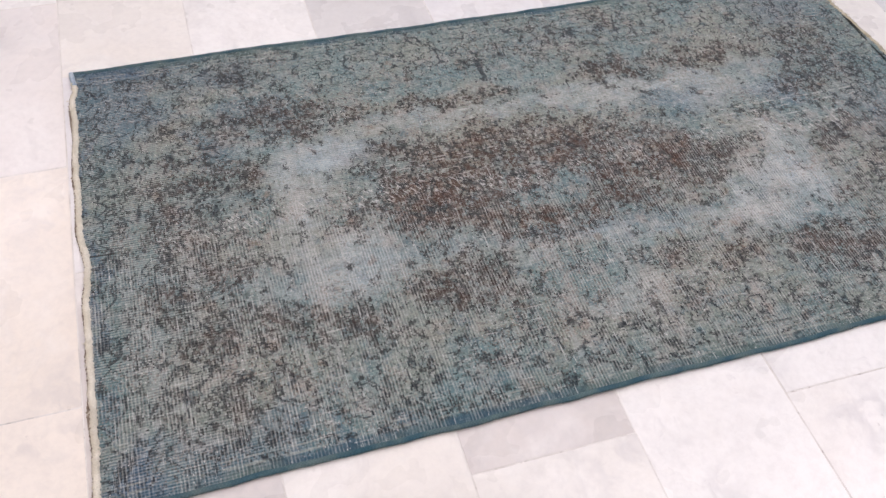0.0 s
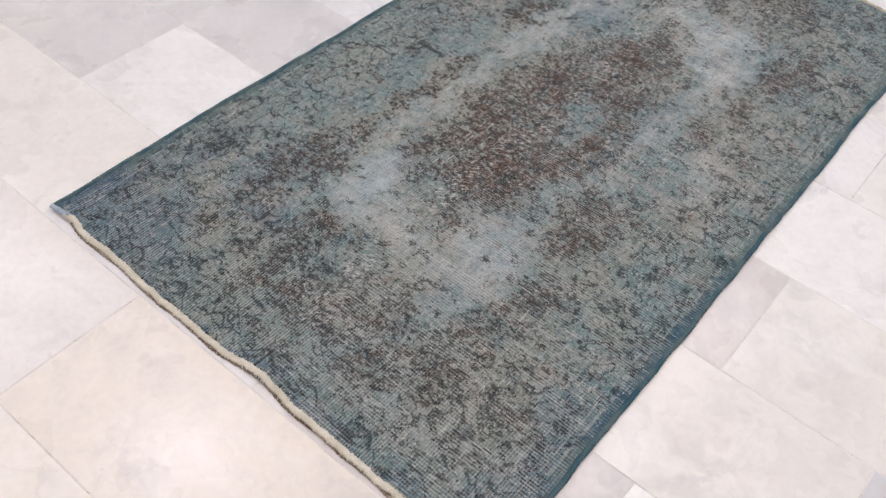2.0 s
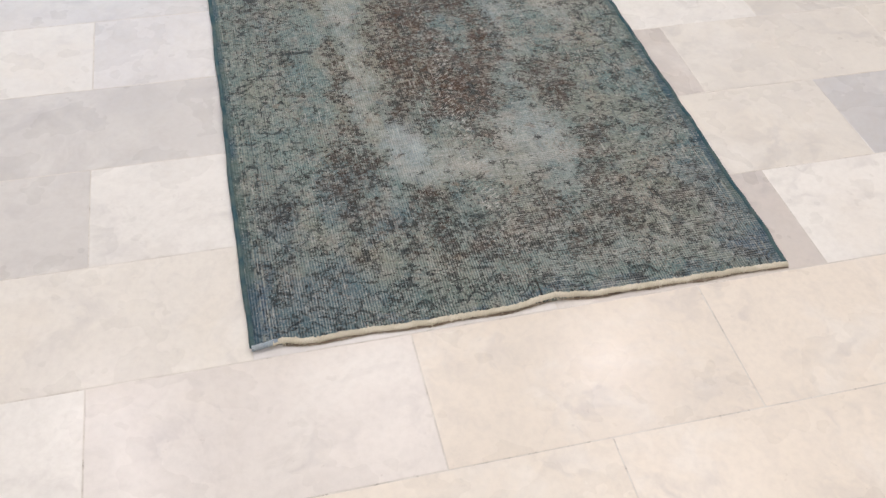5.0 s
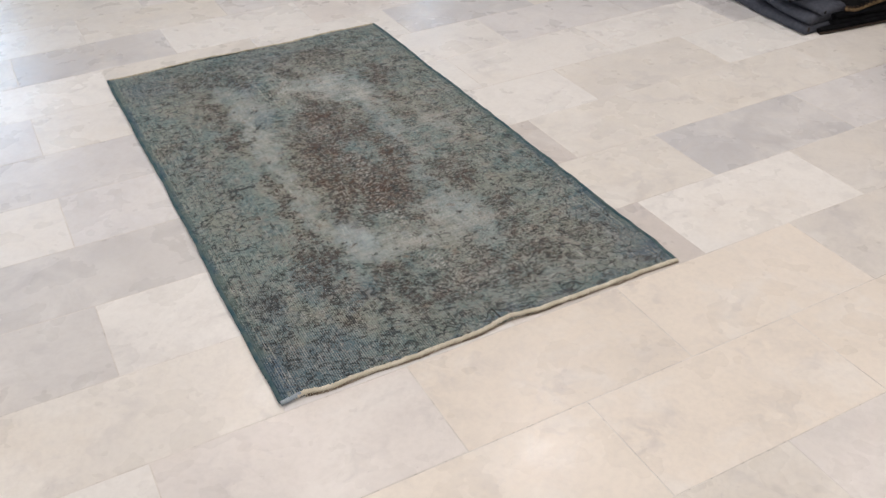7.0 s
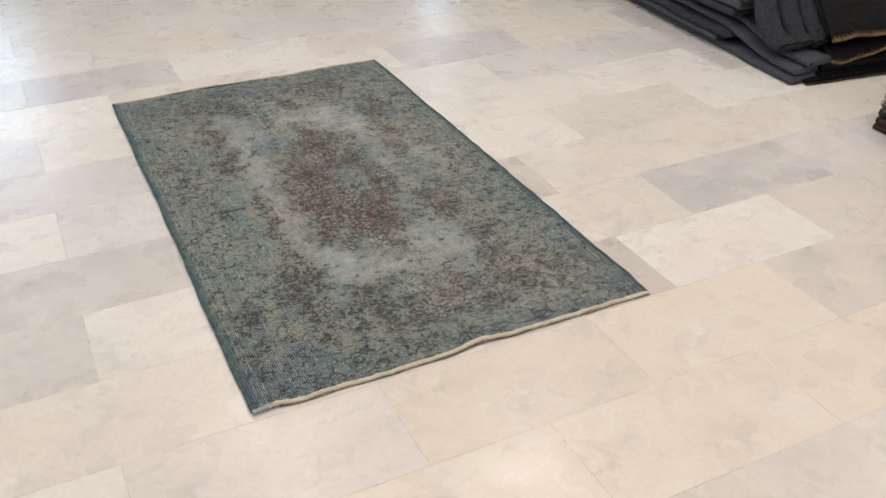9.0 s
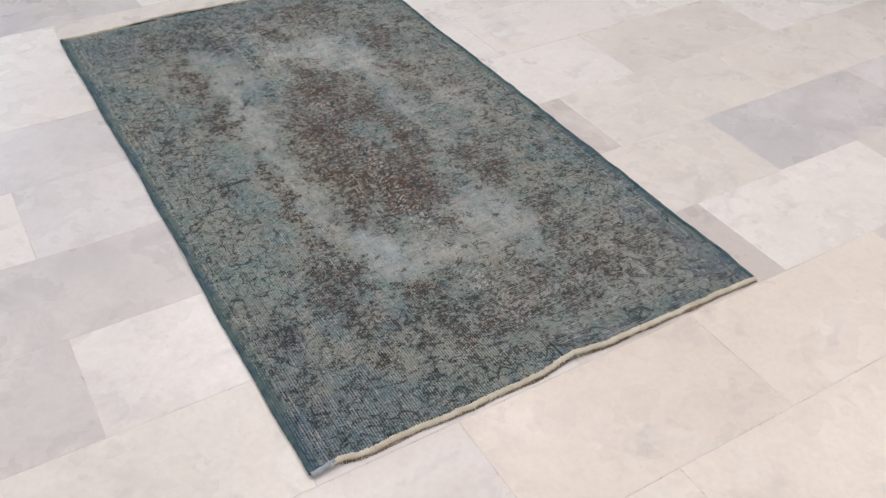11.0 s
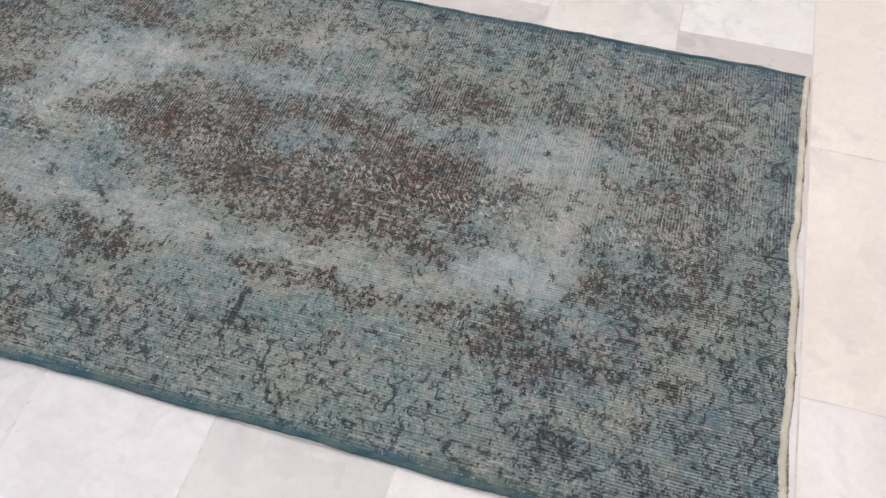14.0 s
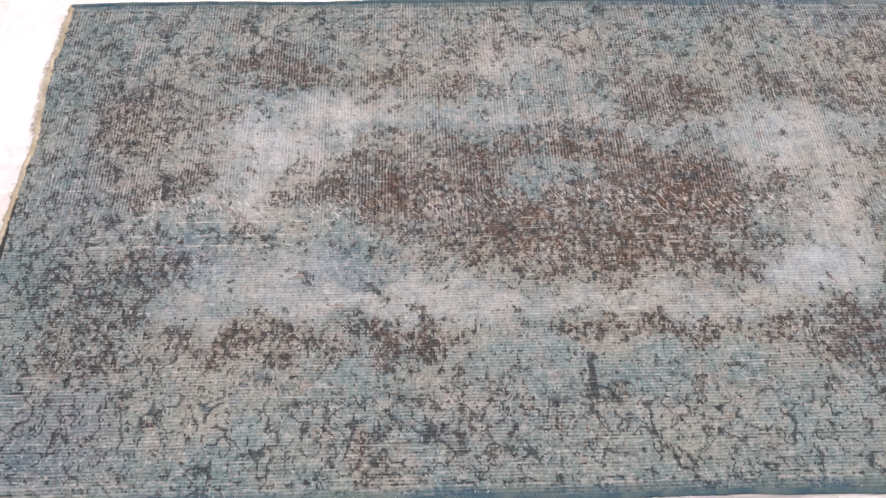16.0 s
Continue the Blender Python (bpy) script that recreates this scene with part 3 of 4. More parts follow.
# ---- stacked rugs ----
def folded_rug(label, x0, x1, y0, y1, z0, layers, th, mats, seed, lean=0.0, rise=0.0, group="folded dark rugs", hem=True, turn=0.0, cant=0.0):
    """A rug folded into layers: rounded folds on the x0 side, cut ends with a bound hem on the y0 side."""
    rug = tagged(new("folded_rug"), label, "rug", group)
    steps = 18
    rings = []
    for s in range(steps + 1):
        v = s / steps
        y = y0 + (y1 - y0) * v
        ring = []
        for k in range(layers):
            zc = z0 + th * (k + 0.5) + rise * v * (0.4 + k / layers)
            nose = x0 + 0.010 * noise.noise(Vector((k * 3.1 + seed, v * 3, seed))) + lean * k + 0.006 * k % 0.011
            for a in range(7):
                ang = radians(-86 + 172 * a / 6)
                ring.append((nose + th * 0.5 * (1 - math.cos(ang)) + turn * (y - y0), y + wave(k, seed + 3, 0.008, 0.7) * (1 - v),
                             zc + th * 0.5 * math.sin(ang) + wave(v, seed + k, 0.004, 0.4)))
        top = z0 + th * layers + rise * v * 1.4
        for u in (0.3, 0.65, 1.0):
            ring.append((x0 + (x1 - x0) * u + turn * (y - y0), y, top + wave(v + u * 3, seed + 9, 0.006, 0.5)))
        ring.append((x1 + turn * (y - y0), y, z0))
        rings.append([(px, py + cant * (px - x0), pz) for px, py, pz in ring])
    body = smooth(part("body", sweep(rings), mats[0], rug))
    body.data.polygons[-1].use_smooth = body.data.polygons[-2].use_smooth = False
    if hem:
        for k in range(layers):
            rr = []
            n = 20
            for s in range(n + 1):
                u = s / n
                x = x0 + th * 0.45 + (x1 - x0 - th * 0.5) * u
                zc = z0 + th * (k + 0.5) + wave(u, seed + k * 2, 0.004, 0.15)
                yy = cant * (x - x0) + y0 + wave(k, seed + 3, 0.008, 0.7) - 0.004 + wave(u, seed + 40 + k, 0.006, 0.1)
                rr.append([(x, yy + 0.007 * math.cos(a), zc + th * 0.40 * math.sin(a)) for a in (2 * math.pi * j / 8 for j in range(8))])
            smooth(part("hem", sweep(rr), mats[1] if k % 2 == 0 else mats[0], rug, "bound cut edge"))
    return rug


def fold_layer(label, x0, x1, y0, y1, z0, z1, th, mat, tip, seed, turn=0.062, group="folded dark rugs"):
    """One folded rug in a stack: a soft rounded fold along the x0 side, its front end rounded off; z1 is its height further back."""
    rug = tagged(new("folded_rug"), label, "rug", group)
    steps, rings = 56, []
    for s in range(steps + 1):
        d = (s / steps) ** 1.7 * (y1 - y0)
        y = y0 + d
        e = math.sqrt(1 - (1 - min((d + 0.002) / 0.022, 1)) ** 2)
        h = th * (0.42 + 0.58 * e) * (1 + wave(y, seed + 5, 0.16, 0.11))
        t = min(max((d - 0.12) / 0.38, 0), 1)
        z = z0 + (z1 - z0) * t * t * (3 - 2 * t) + wave(y, seed + 1, 0.004, 0.3) * min(d / 0.2, 1)
        nose = x0 + turn * d + wave(y, seed, 0.010, 0.22) + wave(y, seed + 2, 0.003, 0.05) + 0.014 * (1 - e)
        ring = []
        for a in range(9):
            ang = radians(-88 + 176 * a / 8)
            ring.append((nose + h * 0.62 * (1 - math.cos(ang)), y, z + h * 0.5 + h * 0.5 * math.sin(ang)))
        for u in (0.12, 0.3, 0.6, 1.0):
            ring.append((nose + h + (x1 - nose - h) * u, y, z + h + wave(y + u * 4, seed + 9, 0.005, 0.12)))
        ring.append((x1, y, z))
        rings.append(ring)
    smooth(part("body", sweep(rings), mat, rug))
    bm = bmesh.new()
    bmesh.ops.create_uvsphere(bm, u_segments=10, v_segments=8, radius=1.0)
    for v in bm.verts:
        n = 1 + 0.3 * noise.noise(v.co * 1.8 + Vector((seed, 0, 0)))
        v.co = Vector((x0 + 0.030 + v.co.x * 0.009 * n, y0 + 0.003 + v.co.y * 0.005, z0 + th * 0.45 + v.co.z * th * 0.30 * n))
    smooth(part("fold_end", bm, tip, rug, "worn end of the fold"))
    return rug


fold_layer("charcoal dyed rug folded flat on the marble floor", 2.536, 2.72, 0.955, 2.75, 0.002, 0.002, 0.036, M_SLATE, M_BROWN, 101)
for n, (lx, ly, lz, lb, lt, tip) in enumerate([
        (2.536, 1.433, 0.038, 0.038, 0.030, M_SLATE), (2.532, 1.369, 0.068, 0.068, 0.030, M_SLATE),
        (2.553, 0.958, 0.039, 0.099, 0.032, M_SLATE), (2.598, 0.945, 0.071, 0.131, 0.028, M_DARK2),
        (2.556, 1.372, 0.160, 0.160, 0.034, M_BROWN), (2.566, 1.352, 0.194, 0.194, 0.036, M_RUST),
        (2.578, 1.330, 0.231, 0.231, 0.038, M_RUST), (2.590, 1.318, 0.270, 0.270, 0.040, M_SLATE), (2.604, 1.310, 0.311, 0.311, 0.042, M_SLATE),
        (2.616, 1.300, 0.354, 0.354, 0.044, M_SLATE)]):
    fold_layer("charcoal dyed rug folded in a tidy stack", lx, 2.74 if ly < 1 else 3.5, ly, 2.75, lz, lb, lt, M_SLATE2 if n % 3 == 1 else M_SLATE, tip, 102 + n * 11)


def sagging_rug(label, x0, x1, y0, y1, z0, slope, rise, th, skew, mats, seed, amp=1.0):
    """A folded rug whose bound front edge sags in a wavy line; its top climbs towards the back."""
    rug = tagged(new("folded_rug"), label, "rug", "folded dark rugs")
    n, deep = 48, 14

    def at(u, v):
        x = x0 + (x1 - x0) * u + skew * (y1 - y0) * v
        y = y0 + (y1 - y0) * v + amp * wave(u, seed, 0.018, 0.22) * (1 - v) - 0.15 * (x1 - x0) * u
        z = z0 + slope * u * (x1 - x0) + amp * (wave(u, seed + 1, 0.030, 0.20) - 0.010 * math.exp(-((u - 0.06) / 0.05) ** 2)) * (1 - v) + rise * v + amp * wave(u * 2 + v, seed + 2, 0.012, 0.4) * v
        return x, y, z

    rings = []
    for a in range(n + 1):
        u = a / n
        top = [at(u, b / deep) for b in range(deep + 1)]
        ring = [(x, y, z + th) for x, y, z in top]
        ring[0] = (ring[0][0], ring[0][1] + th * 0.4, ring[0][2] - th * 0.1)
        ring += [(x, y, z) for x, y, z in reversed(top)]
        rings.append(ring)
    smooth(part("body", sweep(rings), mats[0], rug))
    rr = []
    for a in range(2 * n + 1):
        x, y, z = at(a / (2 * n), 0)
        g = 1 + 0.35 * noise.noise(Vector((a * 0.7, seed, 2.0)))
        rr.append([(x, y - 0.002 + 0.006 * g * math.cos(t), z + th * 0.28 + th * 0.34 * g * math.sin(t)) for t in (2 * math.pi * q / 8 for q in range(8))])
    smooth(part("hem", sweep(rr), mats[1], rug, "tan bound edge"))
    bm = bmesh.new()
    for a in range(1, 2 * n, 2):
        x, y, z = at(a / (2 * n), 0)
        box(x - 0.0010, x + 0.0010, y - 0.0072, y + 0.009, z + th * 0.52, z + th * 0.92, bm=bm)
    tagged(part("stitches", bm, mats[2], rug, "brown blanket stitches along the edge"), kind="stuff")
    return rug


# the bottom layer lies in shadow; its blue-black colour paints that shade
folded_rug("rug folded flat at the bottom of a stack, coloured blue-black for shade", 2.675, 3.6, 0.955, 1.6, 0.003, 2, 0.035, (M_DARK2, M_DARK2), 16, cant=-0.15)
sagging_rug("blue-black rug with a brown bound edge on the floor", 2.605, 3.45, 0.930, 0.965, 0.003, 0.0, 0.0, 0.015, 0.3, (M_DARK2, M_BROWN, M_DARK2), 31, 0.12)
sagging_rug("dark grey rug with a tan bound edge folded on a stack", 2.735, 3.6, 0.945, 1.40, 0.074, 0.095, 0.10, 0.022, 0.42, (M_DARK, M_TAN, M_BROWN), 32)
sagging_rug("dark grey rug with a tan bound edge folded on top", 2.725, 3.6, 0.950, 1.42, 0.158, 0.050, 0.26, 0.026, 0.45, (M_DARK, M_TAN, M_RUST), 33)


def draped_rug(label, path, wide, th, seed, mat):
    """A heavy folded rug that hangs down over the stack: a flattened roll with creases across it."""
    rug = tagged(new("draped_rug"), label, "rug", "folded dark rugs")
    pts = [Vector(p) for p in path]
    n, rings, low = 64, [], []
    for s in range(n + 1):
        f = s / n * (len(pts) - 1)
        i = min(int(f), len(pts) - 2)
        t = f - i
        p0, p1, p2, p3 = pts[max(i - 1, 0)], pts[i], pts[i + 1], pts[min(i + 2, len(pts) - 1)]
        c = 0.5 * (2 * p1 + (p2 - p0) * t + (2 * p0 - 5 * p1 + 4 * p2 - p3) * t * t + (3 * p1 - p0 - 3 * p2 + p3) * t ** 3)
        v = s / n
        e = math.sqrt(max(0.02, 1 - max(0, (v - 0.94) / 0.06) ** 2))
        w = wide * 0.5 * (1 + wave(v, seed, 0.22, 0.22)) * (0.7 + 0.3 * e)
        h = th * (0.55 + 0.45 * e)
        ring = []
        for k in range(28):
            a = 2 * math.pi * k / 28
            sx = math.copysign(abs(math.cos(a)) ** 0.75, math.cos(a))
            up = math.sin(a)
            crease = 0.011 * noise.noise(Vector((sx * 1.6 + seed, v * 7 + sx * 1.8, seed))) + 0.010 * noise.noise(Vector((sx * 2.2, v * 19 + sx * 5, seed + 4))) + 0.004 * math.sin(sx * 5 + seed)
            q = c + Vector((sx * w, 0, 0)) + Vector((0, -0.62, 0.78)) * (up * h * 0.5 + (crease if up > -0.2 else 0))
            ring.append(q)
        rings.append(ring)
        low.append(ring)
    smooth(part("body", sweep(rings), mat, rug))
    rr = []
    for k in range(29):
        p = rings[-4][k % 28]
        rr.append([p + Vector((0, 0.0035 * math.cos(t), 0.0035 * math.sin(t))) for t in (2 * math.pi * g / 6 for g in range(6))])
    smooth(part("hem", sweep(rr), M_DARK2, rug, "dark stitched hem"))
    return rug


DRAPES = [([(2.72, 1.50, 0.420), (2.665, 1.33, 0.335), (2.600, 1.215, 0.225), (2.575, 1.120, 0.150), (2.600, 1.045, 0.120)], 0.105, 0.064, 11, M_SLATE2),
          ([(2.80, 1.48, 0.425), (2.735, 1.30, 0.318), (2.700, 1.193, 0.222), (2.680, 1.105, 0.150), (2.668, 1.040, 0.118)], 0.086, 0.070, 12, M_SLATE2),
          ([(2.88, 1.46, 0.425), (2.830, 1.28, 0.310), (2.790, 1.173, 0.215), (2.768, 1.090, 0.150), (2.752, 1.030, 0.115)], 0.082, 0.066, 13, M_SLATE2),
          ([(2.94, 1.44, 0.425), (2.900, 1.27, 0.320), (2.862, 1.160, 0.225), (2.842, 1.070, 0.170), (2.830, 1.030, 0.150)], 0.074, 0.060, 14, M_SLATE2)]
for path, wide, th, seed, mat in DRAPES:
    draped_rug("charcoal dyed rug hanging creased down the stack", path, wide, th, seed, mat)

folded_rug("brown wool rug folded small at the bottom of a stack", 2.515, 3.0, 0.02, 0.505, 0.002, 2, 0.024, (M_BROWN, M_BROWN), 21, group="small folded rugs", hem=False)
folded_rug("dark olive rug folded small in a stack", 2.522, 3.0, 0.02, 0.502, 0.052, 1, 0.034, (M_OLIVE, M_OLIVE), 22, group="small folded rugs", hem=False)
folded_rug("rust red patterned rug folded small in a stack", 2.521, 3.0, 0.02, 0.500, 0.088, 2, 0.030, (M_RUST, M_CREAM), 23, group="small folded rugs")
folded_rug("navy blue rug folded small on top of a stack", 2.524, 3.0, 0.02, 0.502, 0.150, 2, 0.036, (M_NAVY, M_NAVY), 24, group="small folded rugs", hem=False)


rng = random.Random(9)
fuzzy = tagged(new("rug_fringe"), "whitish frayed fringe of a rust red rug in a small stack", "fringe", "small folded rugs")
bm = bmesh.new()
for _ in range(170):
    y = rng.uniform(0.05, 0.505)
    edge = y > 0.46
    o = Vector((2.521 + rng.uniform(-0.004, 0.006), y, rng.uniform(0.092, 0.152)))
    d = Vector((-rng.uniform(0.004, 0.016), rng.uniform(-0.006, 0.012 if edge else 0.006), rng.uniform(-0.022, 0.008)))
    w = rng.uniform(0.0006, 0.0013)
    ring = [[bm.verts.new(c + q) for q in (Vector((0, w, 0)), Vector((w, 0, w)), Vector((0, -w, 0)), Vector((-w, 0, -w)))]
            for c in (o, o + d * 0.55 + Vector((-0.002, 0, 0.002)), o + d)]
    for r0, r1 in zip(ring, ring[1:]):
        for i in range(4):
            bm.faces.new((r0[i], r0[(i + 1) % 4], r1[(i + 1) % 4], r1[i]))
part("threads", bm, M_CREAM, fuzzy)


# ---- the worn rug ----
rug = tagged(new("rug"), "worn overdyed teal-grey rug with brown medallion lying flat", "rug")
THICK = 0.006


def left_at(y):
    return 0.001 - 0.007 * math.exp(-((y - 0.32) / 0.22) ** 2) + wave(y, 51, 0.006, 0.22) + wave(y, 52, 0.002, 0.05)


def right_at(y):
    return 1.119 + 0.003 * math.exp(-((y - 0.3) / 0.3) ** 2) - 0.005 * max(y - 0.7, 0) + wave(y, 53, 0.007, 0.2) + wave(y, 54, 0.0025, 0.05)


def near_at(x):
    return RUG_Y + 0.009 * math.exp(-((x - 0.06) / 0.035) ** 2) + 0.009 * math.exp(-((x - 0.61) / 0.06) ** 2) - 0.006 * (x / 1.1) + wave(x, 55, 0.004, 0.12)


def far_at(x):
    return RUG_Y + RUG_L + 0.008 + 0.012 * math.exp(-((x - 0.36) / 0.15) ** 2) - 0.010 * (x / 1.1) + wave(x, 56, 0.011, 0.13) + wave(x, 57, 0.004, 0.04)


def lift_at(x, y):
    up = 0.004 * math.exp(-((x - 0.60) / 0.05) ** 2) * math.exp(-((y - RUG_Y) / 0.05) ** 2)
    up += 0.004 * math.exp(-((x - 0.05) / 0.05) ** 2) * math.exp(-((y - RUG_Y) / 0.04) ** 2)
    return up + max(0.0, wave(x + y * 1.7, 58, 0.003, 0.3)) + 0.0012 * noise.noise(Vector((x * 22, y * 22, 3.3)))


def rug_point(u, v):
    y0 = RUG_Y + v * RUG_L
    xl, xr = left_at(y0), right_at(y0)
    x = xl + (xr - xl) * u
    yn, yf = near_at(x), far_at(x)
    y = yn + (yf - yn) * v
    return x, y, THICK + lift_at(x, y)


NX, NY = 112, 196
rings = []
for j in range(NY + 1):
    top = [rug_point(i / NX, j / NY) for i in range(NX + 1)]
    rings.append(top + [(top[-1][0], top[-1][1], 0.0012), (top[0][0], top[0][1], 0.0012)])
smooth(part("wool_field", sweep(rings), M_PILE, rug))


def cord(points, rx, rz, n=8, seed=0, lumps=0.15, pitch=0.02):
    """A lumpy cord along points; rx across, rz high."""
    rr = []
    for k, p in enumerate(points):
        a = Vector(points[min(k + 1, len(points) - 1)]) - Vector(points[max(k - 1, 0)])
        side = Vector((a.y, -a.x, 0)).normalized()
        g = 1 + lumps * noise.noise(Vector((k * 0.55, seed, 0)))
        rr.append([Vector(p) + side * (rx * g * math.cos(t)) + Vector((0, 0, rz * g * math.sin(t))) for t in (2 * math.pi * j / n for j in range(n))])
    return sweep(rr)


for u, sd in ((0.0, 61), (1.0, 62)):
    pts = []
    for j in range(0, 391):
        x, y, z = rug_point(u, j / 390)
        pts.append((x + (0.002 if u == 0 else -0.002), y, max(z - 0.001, 0.0052)))
    smooth(part("selvedge", cord(pts, 0.0055, 0.0040, seed=sd), M_SELV, rug, "blue-green overcast side cord"))

pts = [rug_point(u, 0) for u in (0.035 + 0.965 * k / 420 for k in range(421))]
smooth(part("end_band", cord([(x, y - 0.003 + wave(x, 71, 0.0022, 0.03) + wave(x, 73, 0.0012, 0.008), z - 0.001 + wave(x, 74, 0.0016, 0.02)) for x, y, z in pts], 0.0068, 0.0046, seed=5, lumps=0.5), M_CREAM, rug, "rolled cream cotton end"))
# flat brown strip in place of the shadow gap between end roll and floor
smooth(part("end_shade", cord([(x, y - 0.0088 + wave(x, 72, 0.0034, 0.05), 0.0018) for x, y, z in pts[8:]], 0.0034, 0.0012, seed=9, lumps=0.8), M_GAP_SHADE, rug, "thin brown line painted as shade under the rolled end"))
pts = [rug_point(u, 0) for u in (0.045 * k / 20 for k in range(21))]
smooth(part("end_knot", cord([(x, y - 0.003, z - 0.0005) for x, y, z in pts], 0.006, 0.005, seed=3, lumps=0.3), M_PALEBLUE, rug, "pale blue dye-stained cotton end"))
pts = [rug_point(u, 1) for u in (k / 240 for k in range(241))]
smooth(part("end_band", cord([(x, y + 0.001, z - 0.0015) for x, y, z in pts], 0.0060, 0.0034, seed=15, lumps=0.9), M_OAT, rug, "frayed oat-coloured end"))

rng = random.Random(4)
bm = bmesh.new()
for _ in range(330):
    u = rng.choice((rng.uniform(0.0, 1.0), rng.uniform(0.68, 0.97), rng.uniform(0.68, 0.97)))
    x, y, z = rug_point(u, 1)
    a, ln, w = rng.uniform(-0.9, 0.9), rng.uniform(0.006, 0.020), 0.0009
    d = Vector((math.sin(a), math.cos(a), 0)) * ln
    s = Vector((math.cos(a), -math.sin(a), 0)) * w
    o, e = Vector((x, y, z)), Vector((x, y, 0.003)) + d
    mid = (o + e) / 2 + Vector((0, 0, 0.002))
    ring = [[bm.verts.new(c + q) for q in (s, Vector((0, 0, w)), -s, Vector((0, 0, -w)))] for c in (o, mid, e)]
    for r0, r1 in zip(ring, ring[1:]):
        for i in range(4):
            bm.faces.new((r0[i], r0[(i + 1) % 4], r1[(i + 1) % 4], r1[i]))
tagged(part("fringe", bm, M_CREAM, rug, "short frayed cream threads"), kind="stuff")
bm = bmesh.new()
for _ in range(260):
    x, y, z = rug_point(rng.uniform(0.03, 1.0), 0)
    a, ln, w = rng.uniform(-1.2, 1.2), rng.uniform(0.004, 0.011), rng.uniform(0.0005, 0.0009)
    if rng.random() < 0.06:
        ln *= 2.2
    d = Vector((math.sin(a), -math.cos(a), 0)) * ln
    s = Vector((math.cos(a), math.sin(a), 0)) * w
    o, e = Vector((x, y - 0.003, z + 0.002)), Vector((x, y - 0.003, rng.uniform(0.001, 0.006))) + d
    mid = (o + e) / 2 + Vector((0, 0, 0.002))
    ring = [[bm.verts.new(c + q) for q in (s, Vector((0, 0, w)), -s, Vector((0, 0, -w)))] for c in (o, mid, e)]
    for r0, r1 in zip(ring, ring[1:]):
        for i in range(4):
            bm.faces.new((r0[i], r0[(i + 1) % 4], r1[(i + 1) % 4], r1[i]))
tagged(part("fringe", bm, M_CREAM, rug, "short frayed cream threads"), kind="stuff")

# ---- floor: marble tiles in running bond ----
PITCH, JOINT = 0.3025, 0.0024
floor = tagged(part("floor", box(WEST - 0.2, EAST + 0.2, SOUTH - 0.2, NORTH + 0.2, -0.1, -0.0005), M_GROUT), "white marble tiled shop floor", "floor", kind="structure")
WHITE, CREAM, GREY, LILAC, SAND = (0.845, 0.835, 0.82), (0.79, 0.765, 0.725), (0.63, 0.635, 0.66), (0.74, 0.735, 0.75), (0.745, 0.72, 0.69)
ASH = (0.675, 0.665, 0.66)
PINKISH, PEACH, ROSE = (0.65, 0.61, 0.59), (0.845, 0.785, 0.715), (0.775, 0.745, 0.73)
TONES = {(-1, 1): WHITE, (-3, 1): ASH, (5, 1): GREY, (3, 1): CREAM, (7, 1): LILAC, (-2, 0): CREAM, (4, 0): WHITE, (2, 0): PINKISH, (6, 0): SAND,
         (-1, -1): ROSE, (1, -1): PEACH, (3, -1): PEACH, (-3, -1): WHITE, (5, -1): SAND, (0, -2): PEACH, (2, -2): PEACH, (4, -2): PEACH,
         (-2, -2): SAND, (-2, 2): ASH, (4, 2): CREAM, (2, 2): PINKISH, (6, 2): CREAM, (3, 3): WHITE, (5, 3): CREAM, (-3, 3): WHITE, (-1, 3): LILAC,
         (4, 4): WHITE, (-2, 4): LILAC, (-4, 2): ASH, (-4, 0): SAND, (1, 7): WHITE, (-1, 7): GREY, (5, 5): LILAC, (4, 6): GREY, (7, 5): LILAC, (8, 6): GREY,
         (6, 4): WHITE, (7, 3): WHITE}


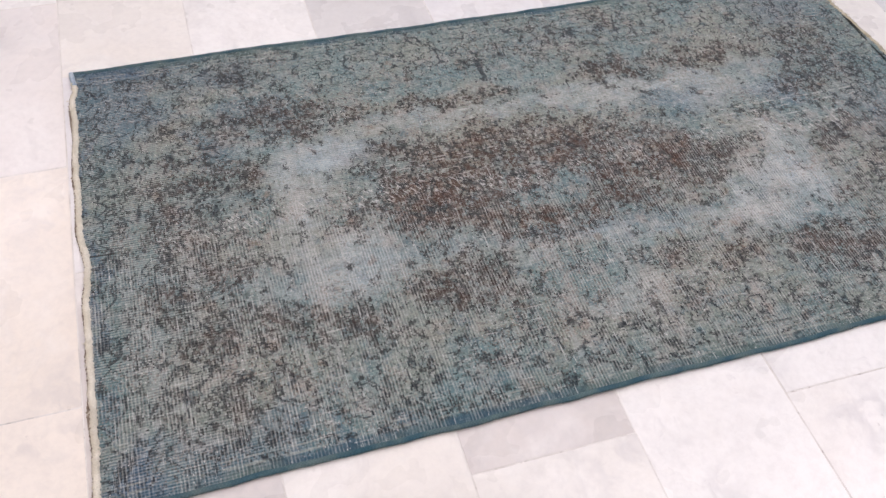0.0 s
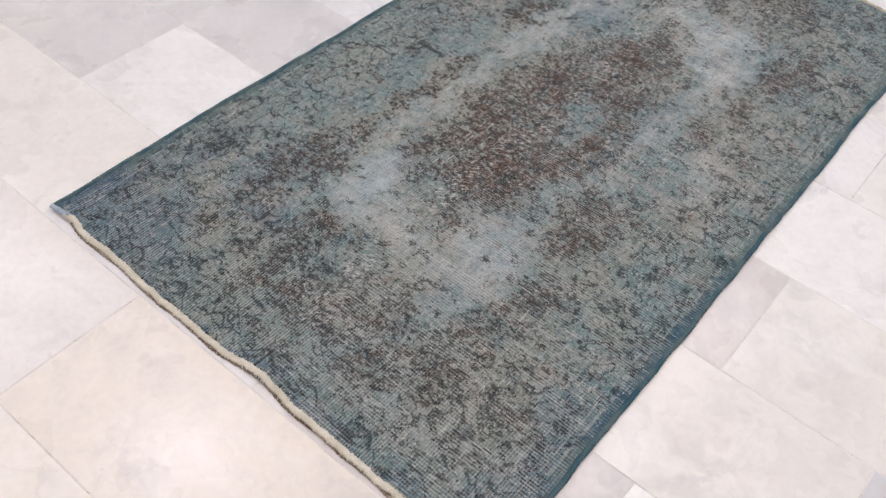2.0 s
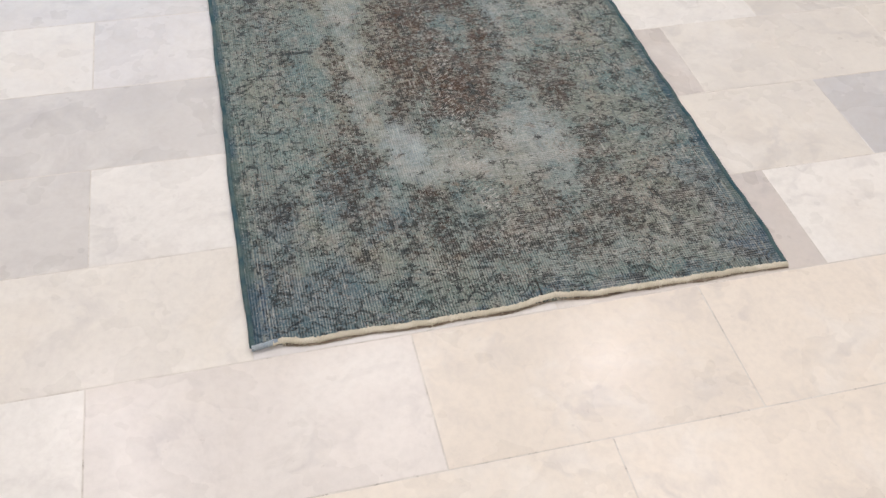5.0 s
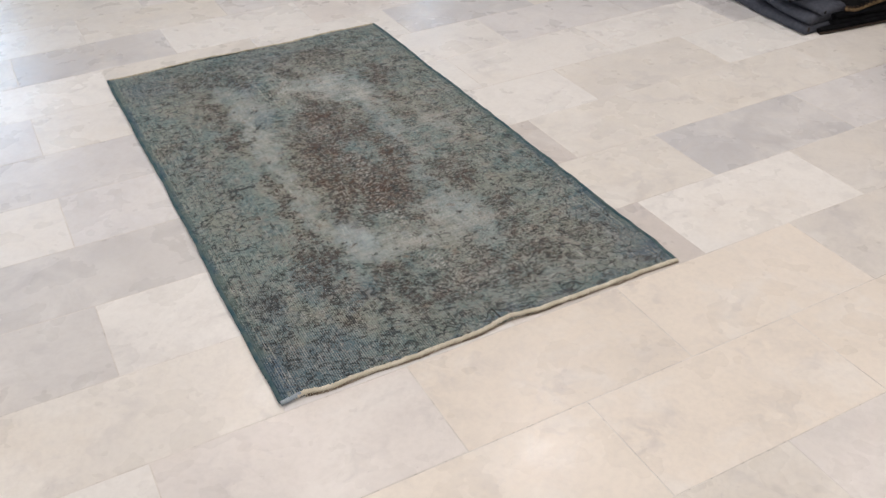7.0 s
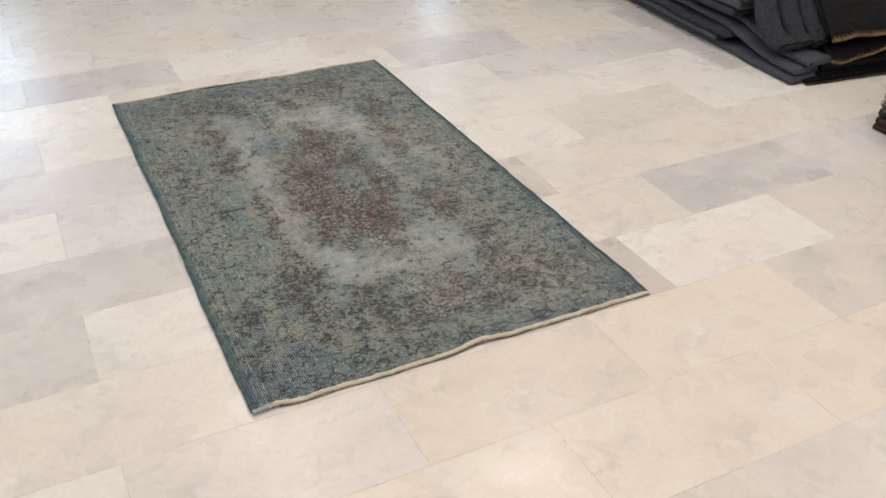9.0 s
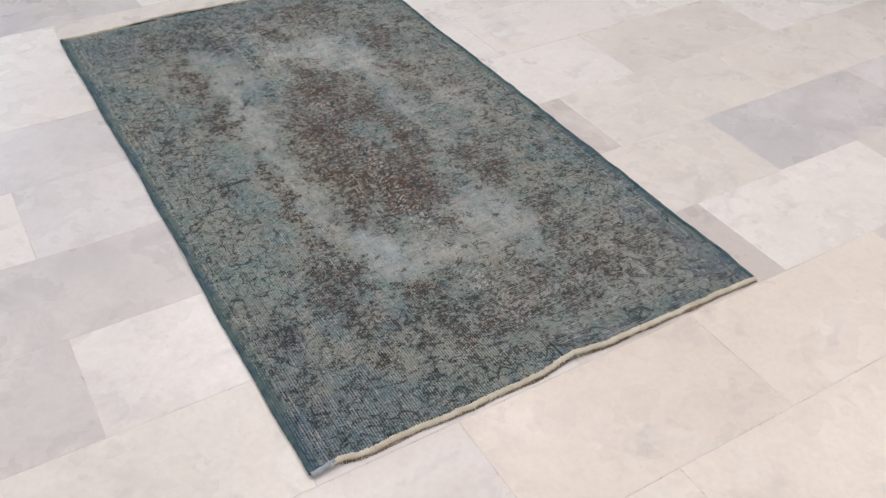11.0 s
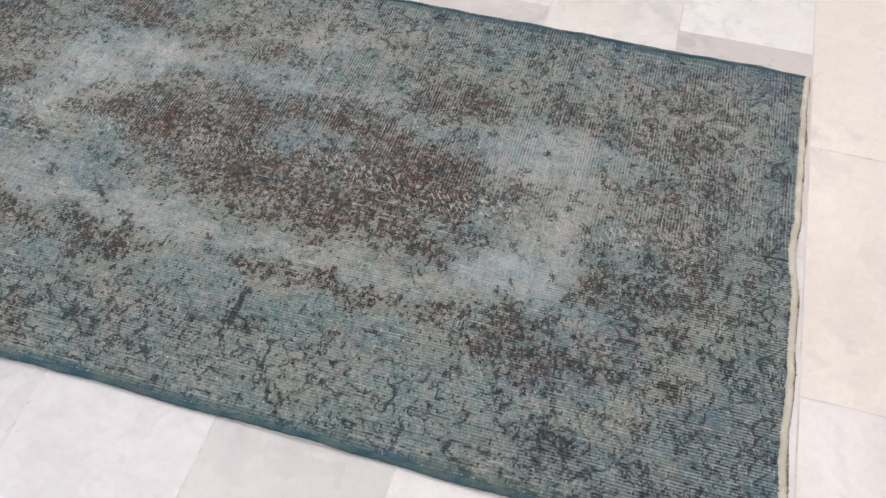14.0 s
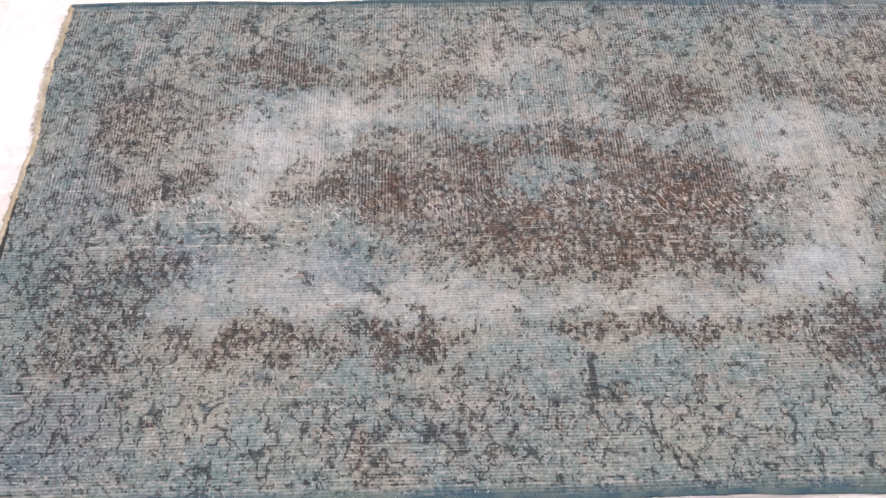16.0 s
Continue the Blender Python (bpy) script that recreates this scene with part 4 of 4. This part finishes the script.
def tile_mesh(name, lx, seed):
    """One tile, its top edge slightly eased and its outline a little uneven."""
    r = random.Random(seed)
    bm = bmesh.new()
    hx, hy, e = lx / 2 - JOINT / 2, PITCH / 2 - JOINT / 2, 0.0008
    top = [bm.verts.new((sx * (hx - e), sy * (hy - e), 0.0)) for sx, sy in ((-1, -1), (1, -1), (1, 1), (-1, 1))]
    mid = [bm.verts.new((sx * (hx + r.uniform(-4e-4, 4e-4)), sy * (hy + r.uniform(-4e-4, 4e-4)), -0.0006)) for sx, sy in ((-1, -1), (1, -1), (1, 1), (-1, 1))]
    low = [bm.verts.new((v.co.x, v.co.y, -0.008)) for v in mid]
    bm.faces.new(top)
    for a, b in ((mid, top), (low, mid)):
        for i in range(4):
            bm.faces.new((a[i], a[(i + 1) % 4], b[(i + 1) % 4], b[i]))
    me = bpy.data.meshes.new(name)
    bm.normal_update()
    bm.to_mesh(me)
    bm.free()
    me.materials.append(M_TILE)
    return me


FULL = [tile_mesh("tile", 2 * PITCH, s) for s in range(6)]
rng = random.Random(12)
rest_v, rest_f = [], []
for j in range(int(SOUTH / PITCH) - 1, int(NORTH / PITCH) + 1):
    for k in range(int(WEST / PITCH) - 2, int(EAST / PITCH) + 2):
        if (k - j) % 2:
            continue
        tone = TONES.get((k, j)) or rng.choice((WHITE, WHITE, CREAM, CREAM, CREAM, SAND, LILAC, ROSE))
        g = rng.uniform(0.96, 1.03)
        x, y = (k + 1) * PITCH, (j + 0.5) * PITCH
        z = rng.uniform(-3e-4, 3e-4)
        ob = bpy.data.objects.new("tile", FULL[rng.randrange(6)])
        if -3.2 < x < 4.0 and -1.9 < y < 4.6:
            scene.collection.objects.link(ob)
            ob.parent = floor
            ob.location = (x, y, z)
            ob.color = (*(min(c * g, 0.86) for c in tone), 1)
        else:
            bpy.data.objects.remove(ob)
            hx, hy = PITCH - JOINT / 2, PITCH / 2 - JOINT / 2
            n = len(rest_v)
            rest_v += [(x - hx, y - hy, z), (x + hx, y - hy, z), (x + hx, y + hy, z), (x - hx, y + hy, z)]
            rest_f.append((n, n + 1, n + 2, n + 3))
me = bpy.data.meshes.new("outer_tiles")
me.from_pydata(rest_v, [], rest_f)
me.materials.append(M_TILE)
outer = tagged(new("outer_tiles", me), "white marble tiles", kind="stuff")
outer.parent = floor
outer.color = (*CREAM, 1)
